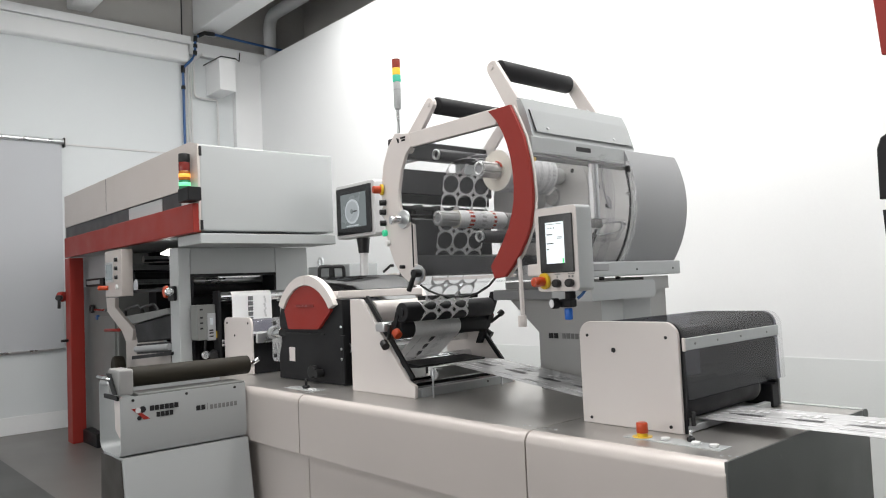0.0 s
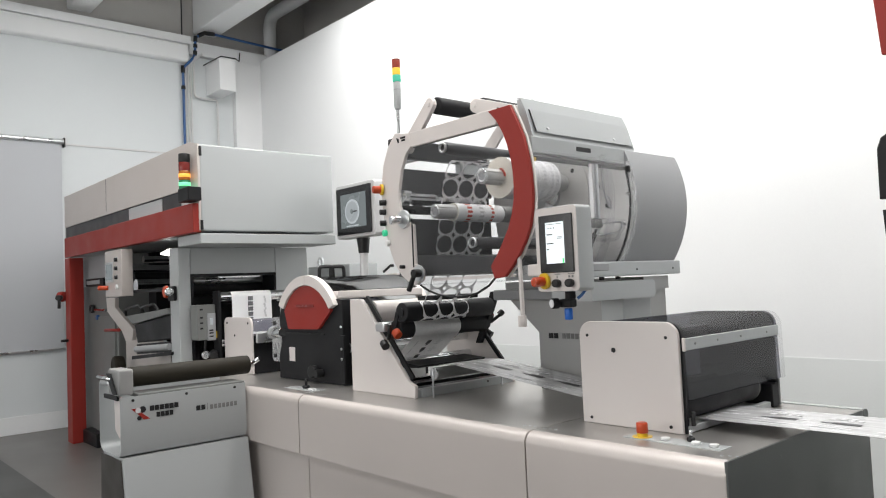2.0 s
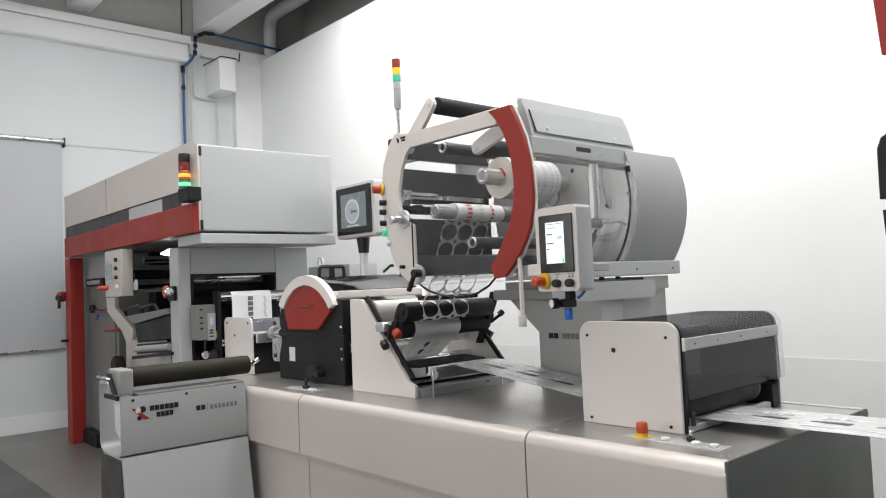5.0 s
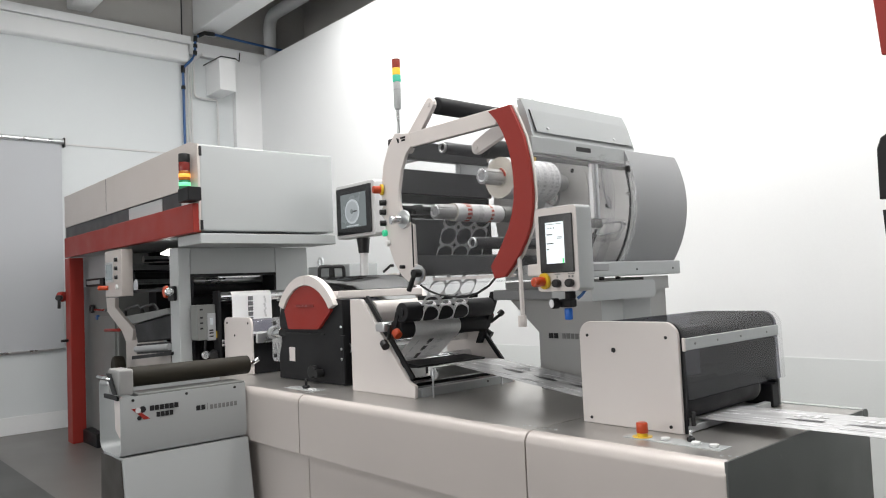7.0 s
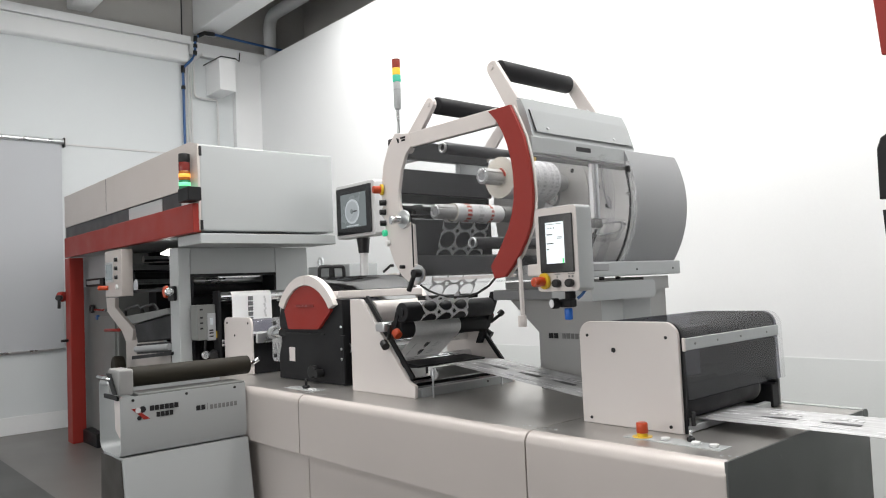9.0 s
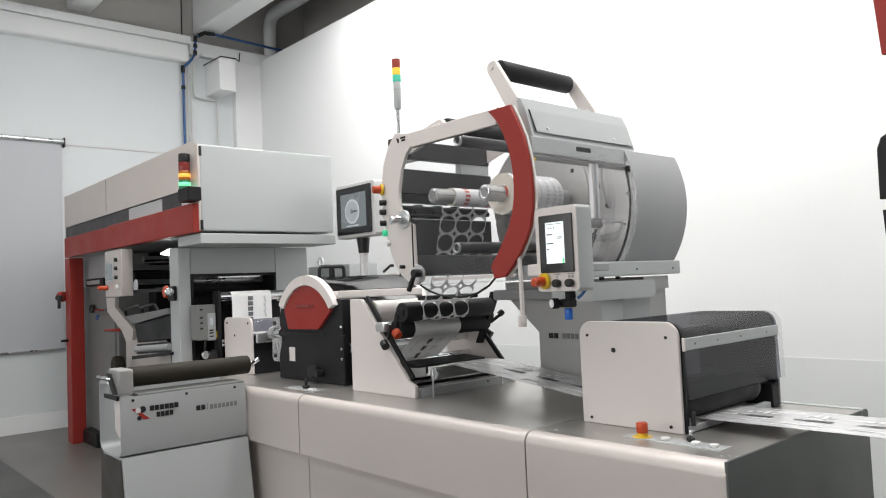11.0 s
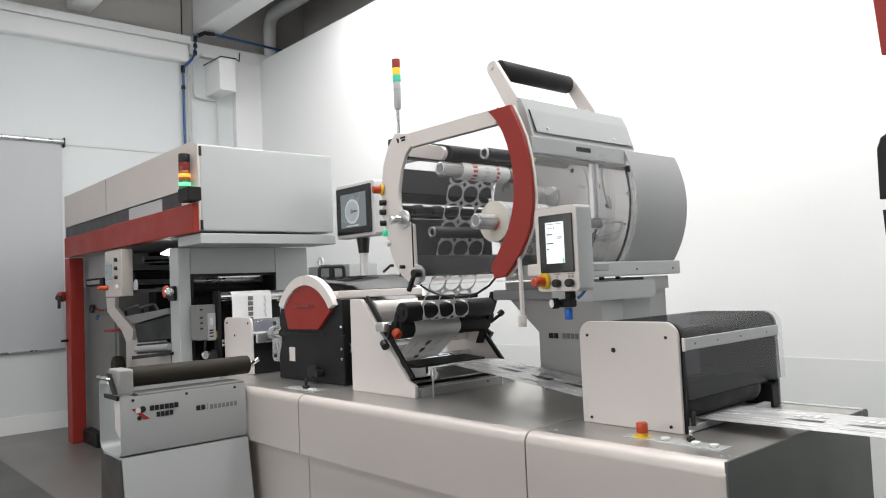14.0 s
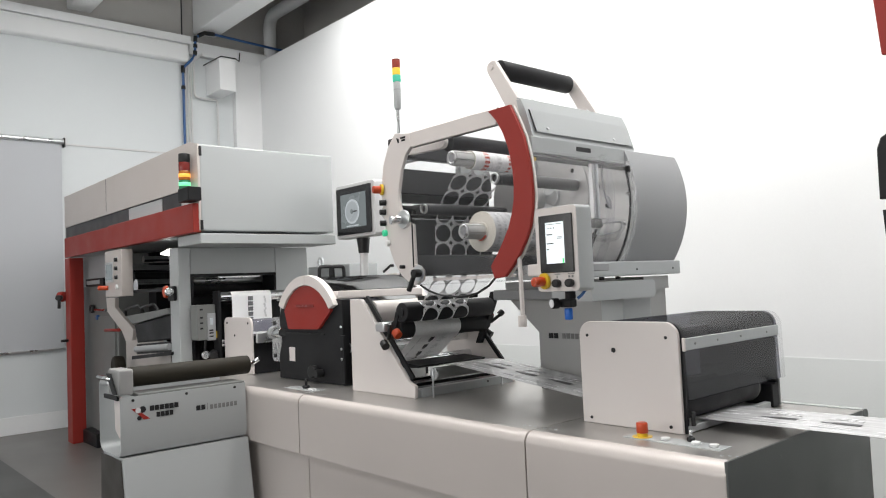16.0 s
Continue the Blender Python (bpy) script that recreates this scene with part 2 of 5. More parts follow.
def bm_prism(pts, axis, a0, a1, bevel=0.0):
    """A polygon (pairs in the two other axes, in order) drawn out along an axis from a0 to a1."""
    bm = bmesh.new()

    def put(p, a):
        return {"x": (a, p[0], p[1]), "y": (p[0], a, p[1]), "z": (p[0], p[1], a)}[axis]

    lo = [bm.verts.new(put(p, a0)) for p in pts]
    hi = [bm.verts.new(put(p, a1)) for p in pts]
    bm.faces.new(lo)
    bm.faces.new(hi[::-1])
    n = len(pts)
    for i in range(n):
        bm.faces.new((lo[i], hi[i], hi[(i + 1) % n], lo[(i + 1) % n]))
    bmesh.ops.recalc_face_normals(bm, faces=bm.faces)
    if bevel:
        caps = [e for e in bm.edges if len({round(v.co["xyz".index(axis)], 5) for v in e.verts}) == 1]
        bmesh.ops.bevel(bm, geom=caps, offset=bevel, segments=2, affect="EDGES", profile=0.5)
    k = "xyz".index(axis)
    for f in bm.faces:
        f.smooth = abs(f.normal[k]) < 0.99 and n > 8
    return bm


def arc(cx, cz, r, a0, a1, n=24):
    return [(cx + r * math.cos(radians(a0 + (a1 - a0) * i / n)), cz + r * math.sin(radians(a0 + (a1 - a0) * i / n))) for i in range(n + 1)]


def rounded(x0, x1, z0, z1, r, corners="1111", n=6):
    """A rectangle's outline with round corners: lower left, lower right, upper right, upper left."""
    out = []
    for use, cx, cz, a, px, pz in ((corners[0], x0 + r, z0 + r, 180, x0, z0), (corners[1], x1 - r, z0 + r, 270, x1, z0), (corners[2], x1 - r, z1 - r, 0, x1, z1), (corners[3], x0 + r, z1 - r, 90, x0, z1)):
        out += arc(cx, cz, r, a, a + 90, n) if use == "1" else [(px, pz)]
    return out


def bm_ring(cx, cz, r, inner, a0, a1, y0, y1, n=36):
    """A piece of a ring round an axis along y."""
    return bm_prism(arc(cx, cz, r, a0, a1, n) + arc(cx, cz, inner, a1, a0, n), "y", y0, y1)


def bm_path(pts, r, seg=10):
    """A round cable or pipe along points, with smooth bends."""
    pts = [Vector(p) for p in pts]
    bm = bmesh.new()
    rings = []
    up = None
    for i, p in enumerate(pts):
        d = ((pts[min(i + 1, len(pts) - 1)] - p).normalized() + (p - pts[max(i - 1, 0)]).normalized()).normalized()
        side = d.orthogonal().normalized() if up is None else (up - d * up.dot(d)).normalized()
        up = side
        other = d.cross(side)
        rings.append([bm.verts.new(p + r * (side * math.cos(2 * math.pi * k / seg) + other * math.sin(2 * math.pi * k / seg))) for k in range(seg)])
    for a, b in zip(rings, rings[1:]):
        for k in range(seg):
            bm.faces.new((a[k], a[(k + 1) % seg], b[(k + 1) % seg], b[k])).smooth = True
    bm.faces.new(rings[0][::-1])
    bm.faces.new(rings[-1])
    bmesh.ops.recalc_face_normals(bm, faces=bm.faces)
    return bm


def bend(pts, r, n=5):
    """Points of a line with its corners rounded."""
    pts = [Vector(p) for p in pts]
    out = [pts[0]]
    for a, b, c in zip(pts, pts[1:], pts[2:]):
        u, w = (a - b).normalized(), (c - b).normalized()
        for i in range(n + 1):
            t = i / n
            out.append((b + u * r) * (1 - t) ** 2 + b * 2 * t * (1 - t) + (b + w * r) * t * t)
    return out + [pts[-1]]


def join(*bms):
    out = bmesh.new()
    for b in bms:
        me = bpy.data.meshes.new("tmp")
        b.to_mesh(me)
        b.free()
        out.from_mesh(me)
        bpy.data.meshes.remove(me)
    return out


def finish(name, bm, material, smooth=35):
    me = bpy.data.meshes.new(name)
    limit = radians(smooth)
    for e in bm.edges:
        e.smooth = len(e.link_faces) == 2 and e.calc_face_angle(0.0) < limit
    bm.to_mesh(me)
    bm.free()
    for m in material if isinstance(material, (list, tuple)) else (material,):
        me.materials.append(m)
    return new(name, me)


def part(name, bm, material, parent, label=""):
    ob = finish(name, bm, material)
    ob.parent = parent
    if label:
        tagged(ob, label)
    return ob


def thing(name, label, category, group="", kind="", at=(0, 0, 0)):
    ob = new(name)
    ob.empty_display_size = 0.1
    ob.location = at
    return tagged(ob, label, category, group, kind)


def single(name, bm, material, label, category, group="", kind=""):
    return tagged(finish(name, bm, material), label, category, group, kind)


def setting(name, bm, material, label=""):
    return tagged(finish(name, bm, material), label, "", "", "structure")

# ---- the hall ----
setting("floor", bm_box(-9.75, 5.0, -5.0, 5.25, -0.12, 0.0), FLOOR, "smooth grey epoxy floor")
setting("floor_strip", bm_box(-9.5, 3.0, -3.0, 1.505, 0.0, 0.004), FLOORD, "darker grey floor coating in the aisle")
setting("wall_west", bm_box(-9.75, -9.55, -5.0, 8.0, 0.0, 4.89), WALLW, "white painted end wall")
setting("wall_west_upper", bm_box(-9.85, -9.65, -5.0, 9.0, 4.9, 6.4), CONC, "grey upper end wall")
setting("wall_north", bm_box(-9.55, 5.0, 5.05, 5.12, 0.0, 4.755), WALL, "bright white partition wall")
# thin band that paints the soft shade on the lower wall
setting("wall_shade_band", bm_box(-9.44, 5.0, 5.046, 5.05, 0.0, 0.887), LOWSHADE, "lower band of the partition, painted darker for its shade")
setting("wall_far", bm_box(-9.65, 5.0, 9.0, 9.2, 0.0, 6.4), CONC, "grey wall beyond the partition")
setting("wall_east", bm_box(5.0, 5.2, -5.0, 9.2, 0.0, 6.4), WALL, "white wall")
setting("wall_south", join(bm_box(-9.75, 5.2, -5.2, -5.0, 0.0, 1.3), bm_box(-9.75, 5.2, -5.2, -5.0, 3.3, 6.4), *[bm_box(a, b, -5.2, -5.0, 1.3, 3.3) for a, b in ((-9.75, -7.3), (-4.7, -3.8), (-1.2, -0.3), (2.3, 5.2))]), WALL, "white wall out of view with added window openings")
setting("ceiling", bm_box(-9.85, 5.2, -5.2, 9.2, 6.0, 6.2), CONC, "grey concrete ceiling")
for i, (ya, yb) in enumerate(((-1.6, -1.25), (0.0, 0.35), (1.35, 1.7), (2.56, 2.84), (4.15, 4.48), (5.9, 6.25), (7.4, 7.75))):
    setting("ceiling_beam", bm_box(-9.65, 5.0, ya, yb, 5.04, 6.0, 0.02), WALL if i != 5 else CONC, "white concrete ceiling beam")
setting("wall_ledge", join(bm_box(-9.75, -9.405, -5.0, 4.02, 4.81, 4.915, 0.008), bm_box(-9.75, -9.42, -5.0, 4.0, 4.572, 4.806, 0.03, 3), bm_box(-9.75, -9.46, 4.022, 5.3, 4.69, 4.87, 0.01)), WALL, "white cable ledge along the end wall")
setting("baseboard", bm_box(-9.546, -9.53, -5.0, 5.04, 0.0, 0.2, 0.004), WALL, "white skirting board")
setting("trim", bm_box(-9.546, -9.535, -5.0, 3.72, 3.335, 3.355), GREYPIPE, "thin white cable trim")
setting("wall_joint", bm_box(-9.648, -9.64, 3.99, 4.005, 4.9, 6.0), DARKC, "thin dark wall joint")
# corner casing and pipes
setting("corner_casing", join(bm_box(-9.546, -9.12, 4.275, 4.505, 4.172, 4.6, 0.01), bm_box(-9.546, -9.45, 4.655, 5.049, 0.0, 4.69, 0.004)), WALL, "white boxed corner casing")
blind = thing("roller_blind", "grey fabric roller blind drawn down over a window", "blind")
part("fabric", bm_box(-9.52, -9.512, 0.4, 2.44, 0.93, 3.34), BLIND, blind)
part("cassette", bm_rod((-9.5, 0.38, 3.365), (-9.5, 2.46, 3.365), 0.028, 16), ALU, blind, "aluminium blind cassette")
part("bracket", bm_box(-9.545, -9.47, 2.46, 2.475, 3.3, 3.41, 0.003), BLACK, blind)
part("bottom_bar", bm_box(-9.525, -9.505, 0.4, 2.44, 0.905, 0.93, 0.004), ALU, blind)
air = thing("air_pipe", "blue compressed air pipe with black elbows on the wall", "pipe")
part("pipe", bm_path(bend([(-9.5, 3.94, 2.2), (-9.5, 3.94, 4.5), (-9.42, 4.03, 4.6), (-9.38, 4.06, 4.68), (-9.38, 4.07, 4.9), (-9.38, 4.2, 4.985), (-9.38, 4.35, 4.99), (-9.38, 6.0, 4.93)], 0.05), 0.017, 10), BLUE, air)
for p, q in (((-9.5, 3.94, 4.43), (-9.5, 3.94, 4.53)), ((-9.5, 3.94, 4.21), (-9.5, 3.94, 4.26)), ((-9.38, 4.06, 4.66), (-9.38, 4.062, 4.72)), ((-9.38, 4.066, 4.76), (-9.38, 4.068, 4.81)), ((-9.38, 4.069, 4.84), (-9.38, 4.075, 4.92)), ((-9.38, 4.11, 4.93), (-9.38, 4.19, 4.98)), ((-9.38, 4.19, 4.985), (-9.38, 4.34, 4.992))):
    part("coupling", bm_rod(p, q, 0.027, 14, bevel=0.006), BLACK, air, "black plastic pipe coupling")
for y, z1 in ((3.975, 4.58), (4.015, 4.6), (4.05, 4.62)):
    single("conduit", bm_path(bend([(-9.51, y, 1.5), (-9.51, y, z1 - 0.05), (-9.4, y + 0.12, z1 + 0.08)], 0.04), 0.013, 8), GREYPIPE, "grey electrical conduit running down the wall", "conduit", "conduits in the corner")
single("conduit", bm_path(bend([(-9.5, 4.09, 4.6), (-9.5, 4.09, 4.13), (-9.5, 4.25, 4.115), (-9.5, 4.41, 4.13), (-9.5, 4.41, 1.5)], 0.05), 0.016, 8), GREYPIPE, "grey electrical conduit with two bends", "conduit", "conduits in the corner")
single("cable", bm_path(bend([(-9.45, 4.2, 4.56), (-9.1, 4.29, 4.612), (-9.1, 4.5, 4.612), (-9.44, 4.72, 4.7), (-9.44, 4.73, 4.82)], 0.02), 0.008, 6), BLACK, "thin dark cable over the casing", "cable")
duct = thing("air_duct", "round white air duct with an elbow", "duct")
part("pipe", bm_path(bend([(-9.5, 5.24, 3.0), (-9.5, 5.24, 5.46), (-2.0, 5.24, 5.46)], 0.2, 8), 0.088, 20), WALL, duct)

# ---- coating machine at the far end of the line ----
coat = thing("coating_machine", "large grey and red web coating machine with an overhanging cabinet", "machine")
part("upper_cabinet", bm_box(-8.5, -5.06, 2.2, 3.315, 1.93, 2.553, 0.012), LIGHTG, coat, "light grey sheet-metal cabinet")
part("cabinet_front", bm_prism([(-8.44, 2.24), (-5.46, 2.25), (-5.07, 2.262), (-5.07, 2.556), (-5.2, 2.585), (-8.44, 2.566)], "y", 2.185, 2.197), PANEL, coat, "warm grey front panel")
part("cabinet_edge", bm_box(-5.16, -5.052, 2.182, 2.2, 1.93, 2.55, 0.004), PANEL, coat)
part("lower_lip", bm_box(-5.46, -5.05, 2.19, 3.32, 1.838, 1.912, 0.006), LIGHTG, coat)
for zz in (2.5, 1.97):
    part("hinge", bm_box(-5.075, -5.045, 2.192, 2.212, zz - 0.035, zz + 0.035, 0.003), BLACK, coat)
part("panel_seam", bm_box(-7.086, -7.08, 2.1835, 2.1848, 2.27, 2.57), DARKC, coat)
part("window_band", bm_box(-8.44, -5.4, 2.196, 2.2, 2.11, 2.26), DARKC, coat, "dark strip window")
# opaque light grey box, coloured as a reflection on the strip window
part("window", bm_box(-6.5, -5.75, 2.189, 2.194, 2.135, 2.235), LIGHTG, coat, "light grey pane with a reflection put into its colour")
part("red_beam", bm_box(-6.9, -5.055, 2.14, 2.2, 1.917, 2.125, 0.006), RED, coat, "red powder-coated beam")
part("red_beam", bm_box(-8.46, -6.904, 2.182, 2.2, 1.925, 2.13, 0.006), RED, coat, "red powder-coated beam")
part("red_column", bm_box(-8.53, -8.35, 2.2, 2.335, 0.0, 1.92, 0.008), RED, coat, "red powder-coated column")
part("foot", bm_box(-8.4, -7.9, 2.3, 2.7, 0.0, 0.14, 0.01), BLACKP, coat)
part("side_cover", bm_box(-8.6, -7.5, 2.4, 3.3, 0.0, 1.62, 0.01), DKG, coat)
part("side_cover", bm_box(-8.6, -7.62, 2.6, 3.3, 1.62, 1.915, 0.01), DKG, coat)
# solid black block stands for the shade in an open gap
part("gap_shade_block", bm_box(-7.5, -7.3, 2.7, 3.3, 0.0, 1.915), BLACKP, coat)
part("inner_door", bm_box(-8.2, -7.56, 2.385, 2.4, 0.08, 1.3, 0.004), DKG, coat)
part("port", bm_rod((-8.08, 2.4, 1.292), (-8.08, 2.37, 1.292), 0.026, 16, bevel=0.004), BLUE, coat)
part("gauge", bm_tube((-8.2, 2.385, 1.38), (-8.2, 2.35, 1.38), 0.044, 0.03, 24), BLACK, coat)
part("gauge_face", bm_rod((-8.2, 2.385, 1.38), (-8.2, 2.37, 1.38), 0.03, 24), DKG, coat)
part("air_fitting", bm_rod((-8.1, 2.37, 1.37), (-7.72, 2.36, 1.368), 0.016, 12), CHROME, coat)
part("back_panel", bm_box(-7.3, -5.9, 3.2, 3.3, 0.0, 1.915), MIDG, coat)
part("lower_panel", bm_box(-7.3, -6.2, 2.4, 3.2, 0.0, 1.1, 0.01), PANEL, coat)
# black fill in place of the shaded space below the tray
part("recess_shade_block", bm_box(-6.18, -5.66, 2.42, 3.19, 0.0, 1.12), BLACKP, coat)
# end frame with its opening
part("frame_pillar", bm_box(-5.64, -5.47, 2.19, 2.285, 0.0, 1.836, 0.006), LIGHTG, coat)
part("frame_pillar", bm_box(-5.64, -5.47, 3.0, 3.3, 0.0, 1.836, 0.006), LIGHTG, coat)
part("frame_head", bm_box(-5.63, -5.475, 2.287, 2.998, 1.635, 1.836), LIGHTG, coat)
part("frame_sill", bm_box(-5.63, -5.475, 2.287, 2.998, 0.0, 0.95), LIGHTG, coat)
part("frame_rim", join(bm_box(-5.66, -5.465, 2.285, 2.305, 0.95, 1.635), bm_box(-5.66, -5.465, 2.98, 3.0, 0.95, 1.635), bm_box(-5.66, -5.465, 2.305, 2.98, 1.615, 1.635)), BLACKP, coat)
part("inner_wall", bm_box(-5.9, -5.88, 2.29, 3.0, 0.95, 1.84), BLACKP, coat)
for (x, z, r, m) in ((-5.75, 1.53, 0.06, RUBBER), (-5.7, 1.59, 0.03, ALU), (-6.9, 1.72, 0.05, CHROME), (-6.5, 1.8, 0.03, CHROME), (-6.7, 1.58, 0.06, CHROME), (-6.05, 1.1, 0.035, CHROME), (-6.75, 1.66, 0.04, RUBBER)):
    part("roller", bm_rod((x, 2.3, z), (x, 3.0 if x > -6 else 3.1, z), r, 24), m, coat)
part("work_lamp", bm_rod((-6.03, 2.28, 1.824), (-5.84, 2.28, 1.824), 0.009, 16, r2=0.03, bevel=0.006), GLOW, coat, "lit white work lamp")
# hanging control box
part("control_box", bm_box(-6.88, -6.45, 2.1, 2.196, 1.492, 1.89, 0.006), PANEL, coat)
part("control_screen", bm_box(-6.845, -6.675, 2.093, 2.099, 1.636, 1.775, 0.003), SCREENB, coat, "small grey display")
part("screen_rim", bm_box(-6.865, -6.655, 2.0945, 2.0992, 1.616, 1.793, 0.002), ALU, coat)
for zz in (1.805, 1.732, 1.656):
    part("knob", bm_rod((-6.553, 2.1, zz), (-6.553, 2.075, zz), 0.017, 16, bevel=0.003), BLACK, coat)
    part("knob_ring", bm_rod((-6.553, 2.1, zz), (-6.553, 2.094, zz), 0.023, 16), CHROME, coat)
part("emergency_stop", bm_rod((-6.8, 2.1, 1.572), (-6.85, 2.03, 1.572), 0.02, 16, bevel=0.005), ORANGE, coat)
part("white_button", bm_rod((-6.555, 2.1, 1.574), (-6.555, 2.082, 1.574), 0.02, 16, bevel=0.003), WHITEB, coat)
part("bracket", bm_prism([(-7.19, 1.486), (-6.937, 1.482), (-6.943, 1.394), (-6.491, 1.209), (-6.525, 1.113), (-6.695, 1.108), (-6.777, 1.185), (-7.165, 1.359)], "y", 2.2, 2.23), PANEL, coat)
# ink tray with its two wire handles
part("tray_body", bm_prism([(-6.461, 1.243), (-5.645, 1.337), (-5.645, 1.15), (-6.403, 1.097)], "y", 2.2, 2.6, 0.008), BLACKP, coat)
part("tray_lid", bm_prism([(-6.652, 1.319), (-5.716, 1.383), (-5.674, 1.341), (-6.488, 1.25)], "y", 2.19, 2.3, 0.006), DKG, coat)
for h in (((-6.665, 1.325), (-6.634, 1.378), (-6.289, 1.414), (-6.239, 1.35)), ((-6.292, 1.345), (-6.225, 1.395), (-5.96, 1.42), (-5.914, 1.37))):
    part("tray_handle", bm_path(bend([(x, 2.2 if k in (0, 3) else 2.185, z) for k, (x, z) in enumerate(h)], 0.03), 0.011, 8), BLACK, coat)
part("lever", bm_rod((-7.17, 2.18, 1.19), (-6.79, 2.18, 1.199), 0.014, 8), RED, coat)
part("red_hand_wheel", bm_rod((-5.655, 2.19, 1.509), (-5.655, 2.15, 1.509), 0.048, 24, bevel=0.015), ORANGE, coat)
part("hand_wheel_hub", bm_rod((-5.52, 2.15, 1.509), (-5.46, 2.11, 1.507), 0.032, 20, bevel=0.014), CHROME, coat)
part("hand_wheel_mount", bm_box(-5.62, -5.5, 2.165, 2.189, 1.44, 1.55, 0.006), BLACKP, coat)
part("tray_rail", bm_prism([(-6.418, 1.085), (-5.66, 1.13), (-5.66, 1.05), (-6.423, 1.0)], "y", 2.2, 2.26), BLACKP, coat)
part("tray_roller", bm_rod((-6.39, 2.19, 1.045), (-5.66, 2.19, 1.09), 0.026, 20), MIDG, coat, "grey steel roller below the tray")
part("tray_rail", bm_prism([(-6.451, 0.987), (-5.593, 1.057), (-5.594, 1.032), (-6.453, 0.958)], "y", 2.17, 2.199), BLACKP, coat)
part("round_weight", bm_rod((-7.07, 2.21, 0.87), (-7.07, 2.3, 0.87), 0.085, 24, bevel=0.02), RUBBERB, coat)
part("crossbar", bm_box(-6.5, -5.64, 2.2, 2.23, 1.515, 1.54), BLACKP, coat)
part("red_hand_wheel", bm_rod((-8.56, 2.2, 1.52), (-8.62, 2.16, 1.522), 0.055, 20, bevel=0.02), RED, coat)
part("hand_wheel_hub", bm_rod((-8.56, 2.16, 1.512), (-8.5, 2.12, 1.51), 0.03, 16, bevel=0.006), BLACK, coat)
part("hand_wheel_crank", bm_rod((-8.53, 2.14, 1.49), (-8.5, 2.13, 1.4), 0.016, 10), BLACK, coat)
part("side_pin", bm_rod((-8.45, 2.2, 1.06), (-8.45, 2.13, 1.06), 0.014, 10), BLACK, coat)
part("small_display", bm_box(-8.38, -7.8, 2.36, 2.384, 1.612, 1.692, 0.006), BLACKP, coat)
# grey bar puts the display's reflection into plain colour
part("display_reflection", bm_box(-8.33, -7.9, 2.355, 2.3595, 1.632, 1.672), MIDG, coat)
part("upper_panel", bm_box(-8.6, -7.62, 2.386, 2.398, 1.62, 1.93, 0.003), MIDG, coat)
part("shelf", bm_box(-8.5, -7.2, 2.4, 2.6, 1.72, 1.9, 0.01), DKG, coat)
# signal lamp of the coating machine
part("lamp_bracket", bm_box(-5.165, -4.985, 2.08, 2.178, 2.135, 2.232, 0.006), BLACKP, coat)
for zz, zh, mm, nm in ((2.233, 0.065, LAMPGD, "green_lamp"), (2.299, 0.065, LAMPOD, "amber_lamp"), (2.365, 0.062, LAMPRD, "red_lamp"), (2.428, 0.06, BLACK, "lamp_cap")):
    part(nm, bm_rod((-5.16, 2.13, zz), (-5.16, 2.13, zz + zh), 0.04, 24, bevel=0.004), mm, coat)
for zz, mm in ((2.255, LAMPG), (2.318, LAMPO)):
    part("lit_band", bm_tube((-5.16, 2.13, zz), (-5.16, 2.13, zz + 0.026), 0.0412, 0.039, 24), mm, coat, "glowing band of the lamp")
# web outlet: rollers, sensor box, paper
part("outlet_roller", bm_rod((-5.31, 2.43, 1.45), (-5.31, 2.98, 1.45), 0.04, 24), CHROME, coat)
part("outlet_roller", bm_rod((-5.31, 2.43, 1.11), (-5.31, 2.98, 1.11), 0.03, 24), CHROME, coat)
part("outlet_arm", bm_box(-5.37, -5.26, 2.405, 2.428, 1.0, 1.5, 0.01), BLACKP, coat)
part("outlet_back", bm_box(-5.42, -5.38, 2.43, 2.98, 1.05, 1.4), BLACKP, coat)
part("sensor_box", bm_box(-5.44, -5.31, 2.262, 2.402, 1.14, 1.40, 0.006), DKG, coat)
part("sensor_module", bm_box(-5.33, -5.30, 2.335, 2.398, 1.135, 1.335, 0.004), MIDG, coat, "grey sensor module")
part("sensor_display", bm_box(-5.299, -5.296, 2.352, 2.374, 1.25, 1.3), SCREENL, coat, "small lit display")
for zz in (1.16, 1.185, 1.205):
    part("sensor_key", bm_box(-5.2995, -5.296, 2.345, 2.375, zz, zz + 0.01), BLACK, coat)
for zz in (1.22, 1.26, 1.30, 1.36):
    part("sensor_port", bm_box(-5.3095, -5.304, 2.28, 2.3, zz, zz + 0.012), BLACK, coat)
part("brass_fitting", bm_rod((-5.31, 2.41, 1.15), (-5.31, 2.41, 1.2), 0.012, 12), YELLOW, coat)
part("sensor_cable", bm_path(bend([(-5.31, 2.32, 1.14), (-5.31, 2.31, 1.06), (-5.33, 2.34, 1.02), (-5.35, 2.42, 1.04)], 0.03), 0.01, 8), BLACK, coat)
part("guide_pin", bm_rod((-5.36, 2.34, 1.03), (-5.3, 2.31, 1.03), 0.028, 16, bevel=0.005), ALU, coat)
part("sensor_knob", bm_rod((-5.3, 2.37, 1.04), (-5.24, 2.35, 1.02), 0.03, 14, bevel=0.004), BLACK, coat)
part("top_rail", bm_box(-5.5, -5.46, 2.5, 2.85, 1.6, 1.612), ALU, coat)

# ---- housing behind the line ----
rear = thing("rear_housing", "light grey housing behind the bed with a lifting eye", "machine unit")
part("body", bm_box(-5.95, -5.28, 3.6, 3.9, 0.0, 1.69, 0.01), LIGHTG, rear)
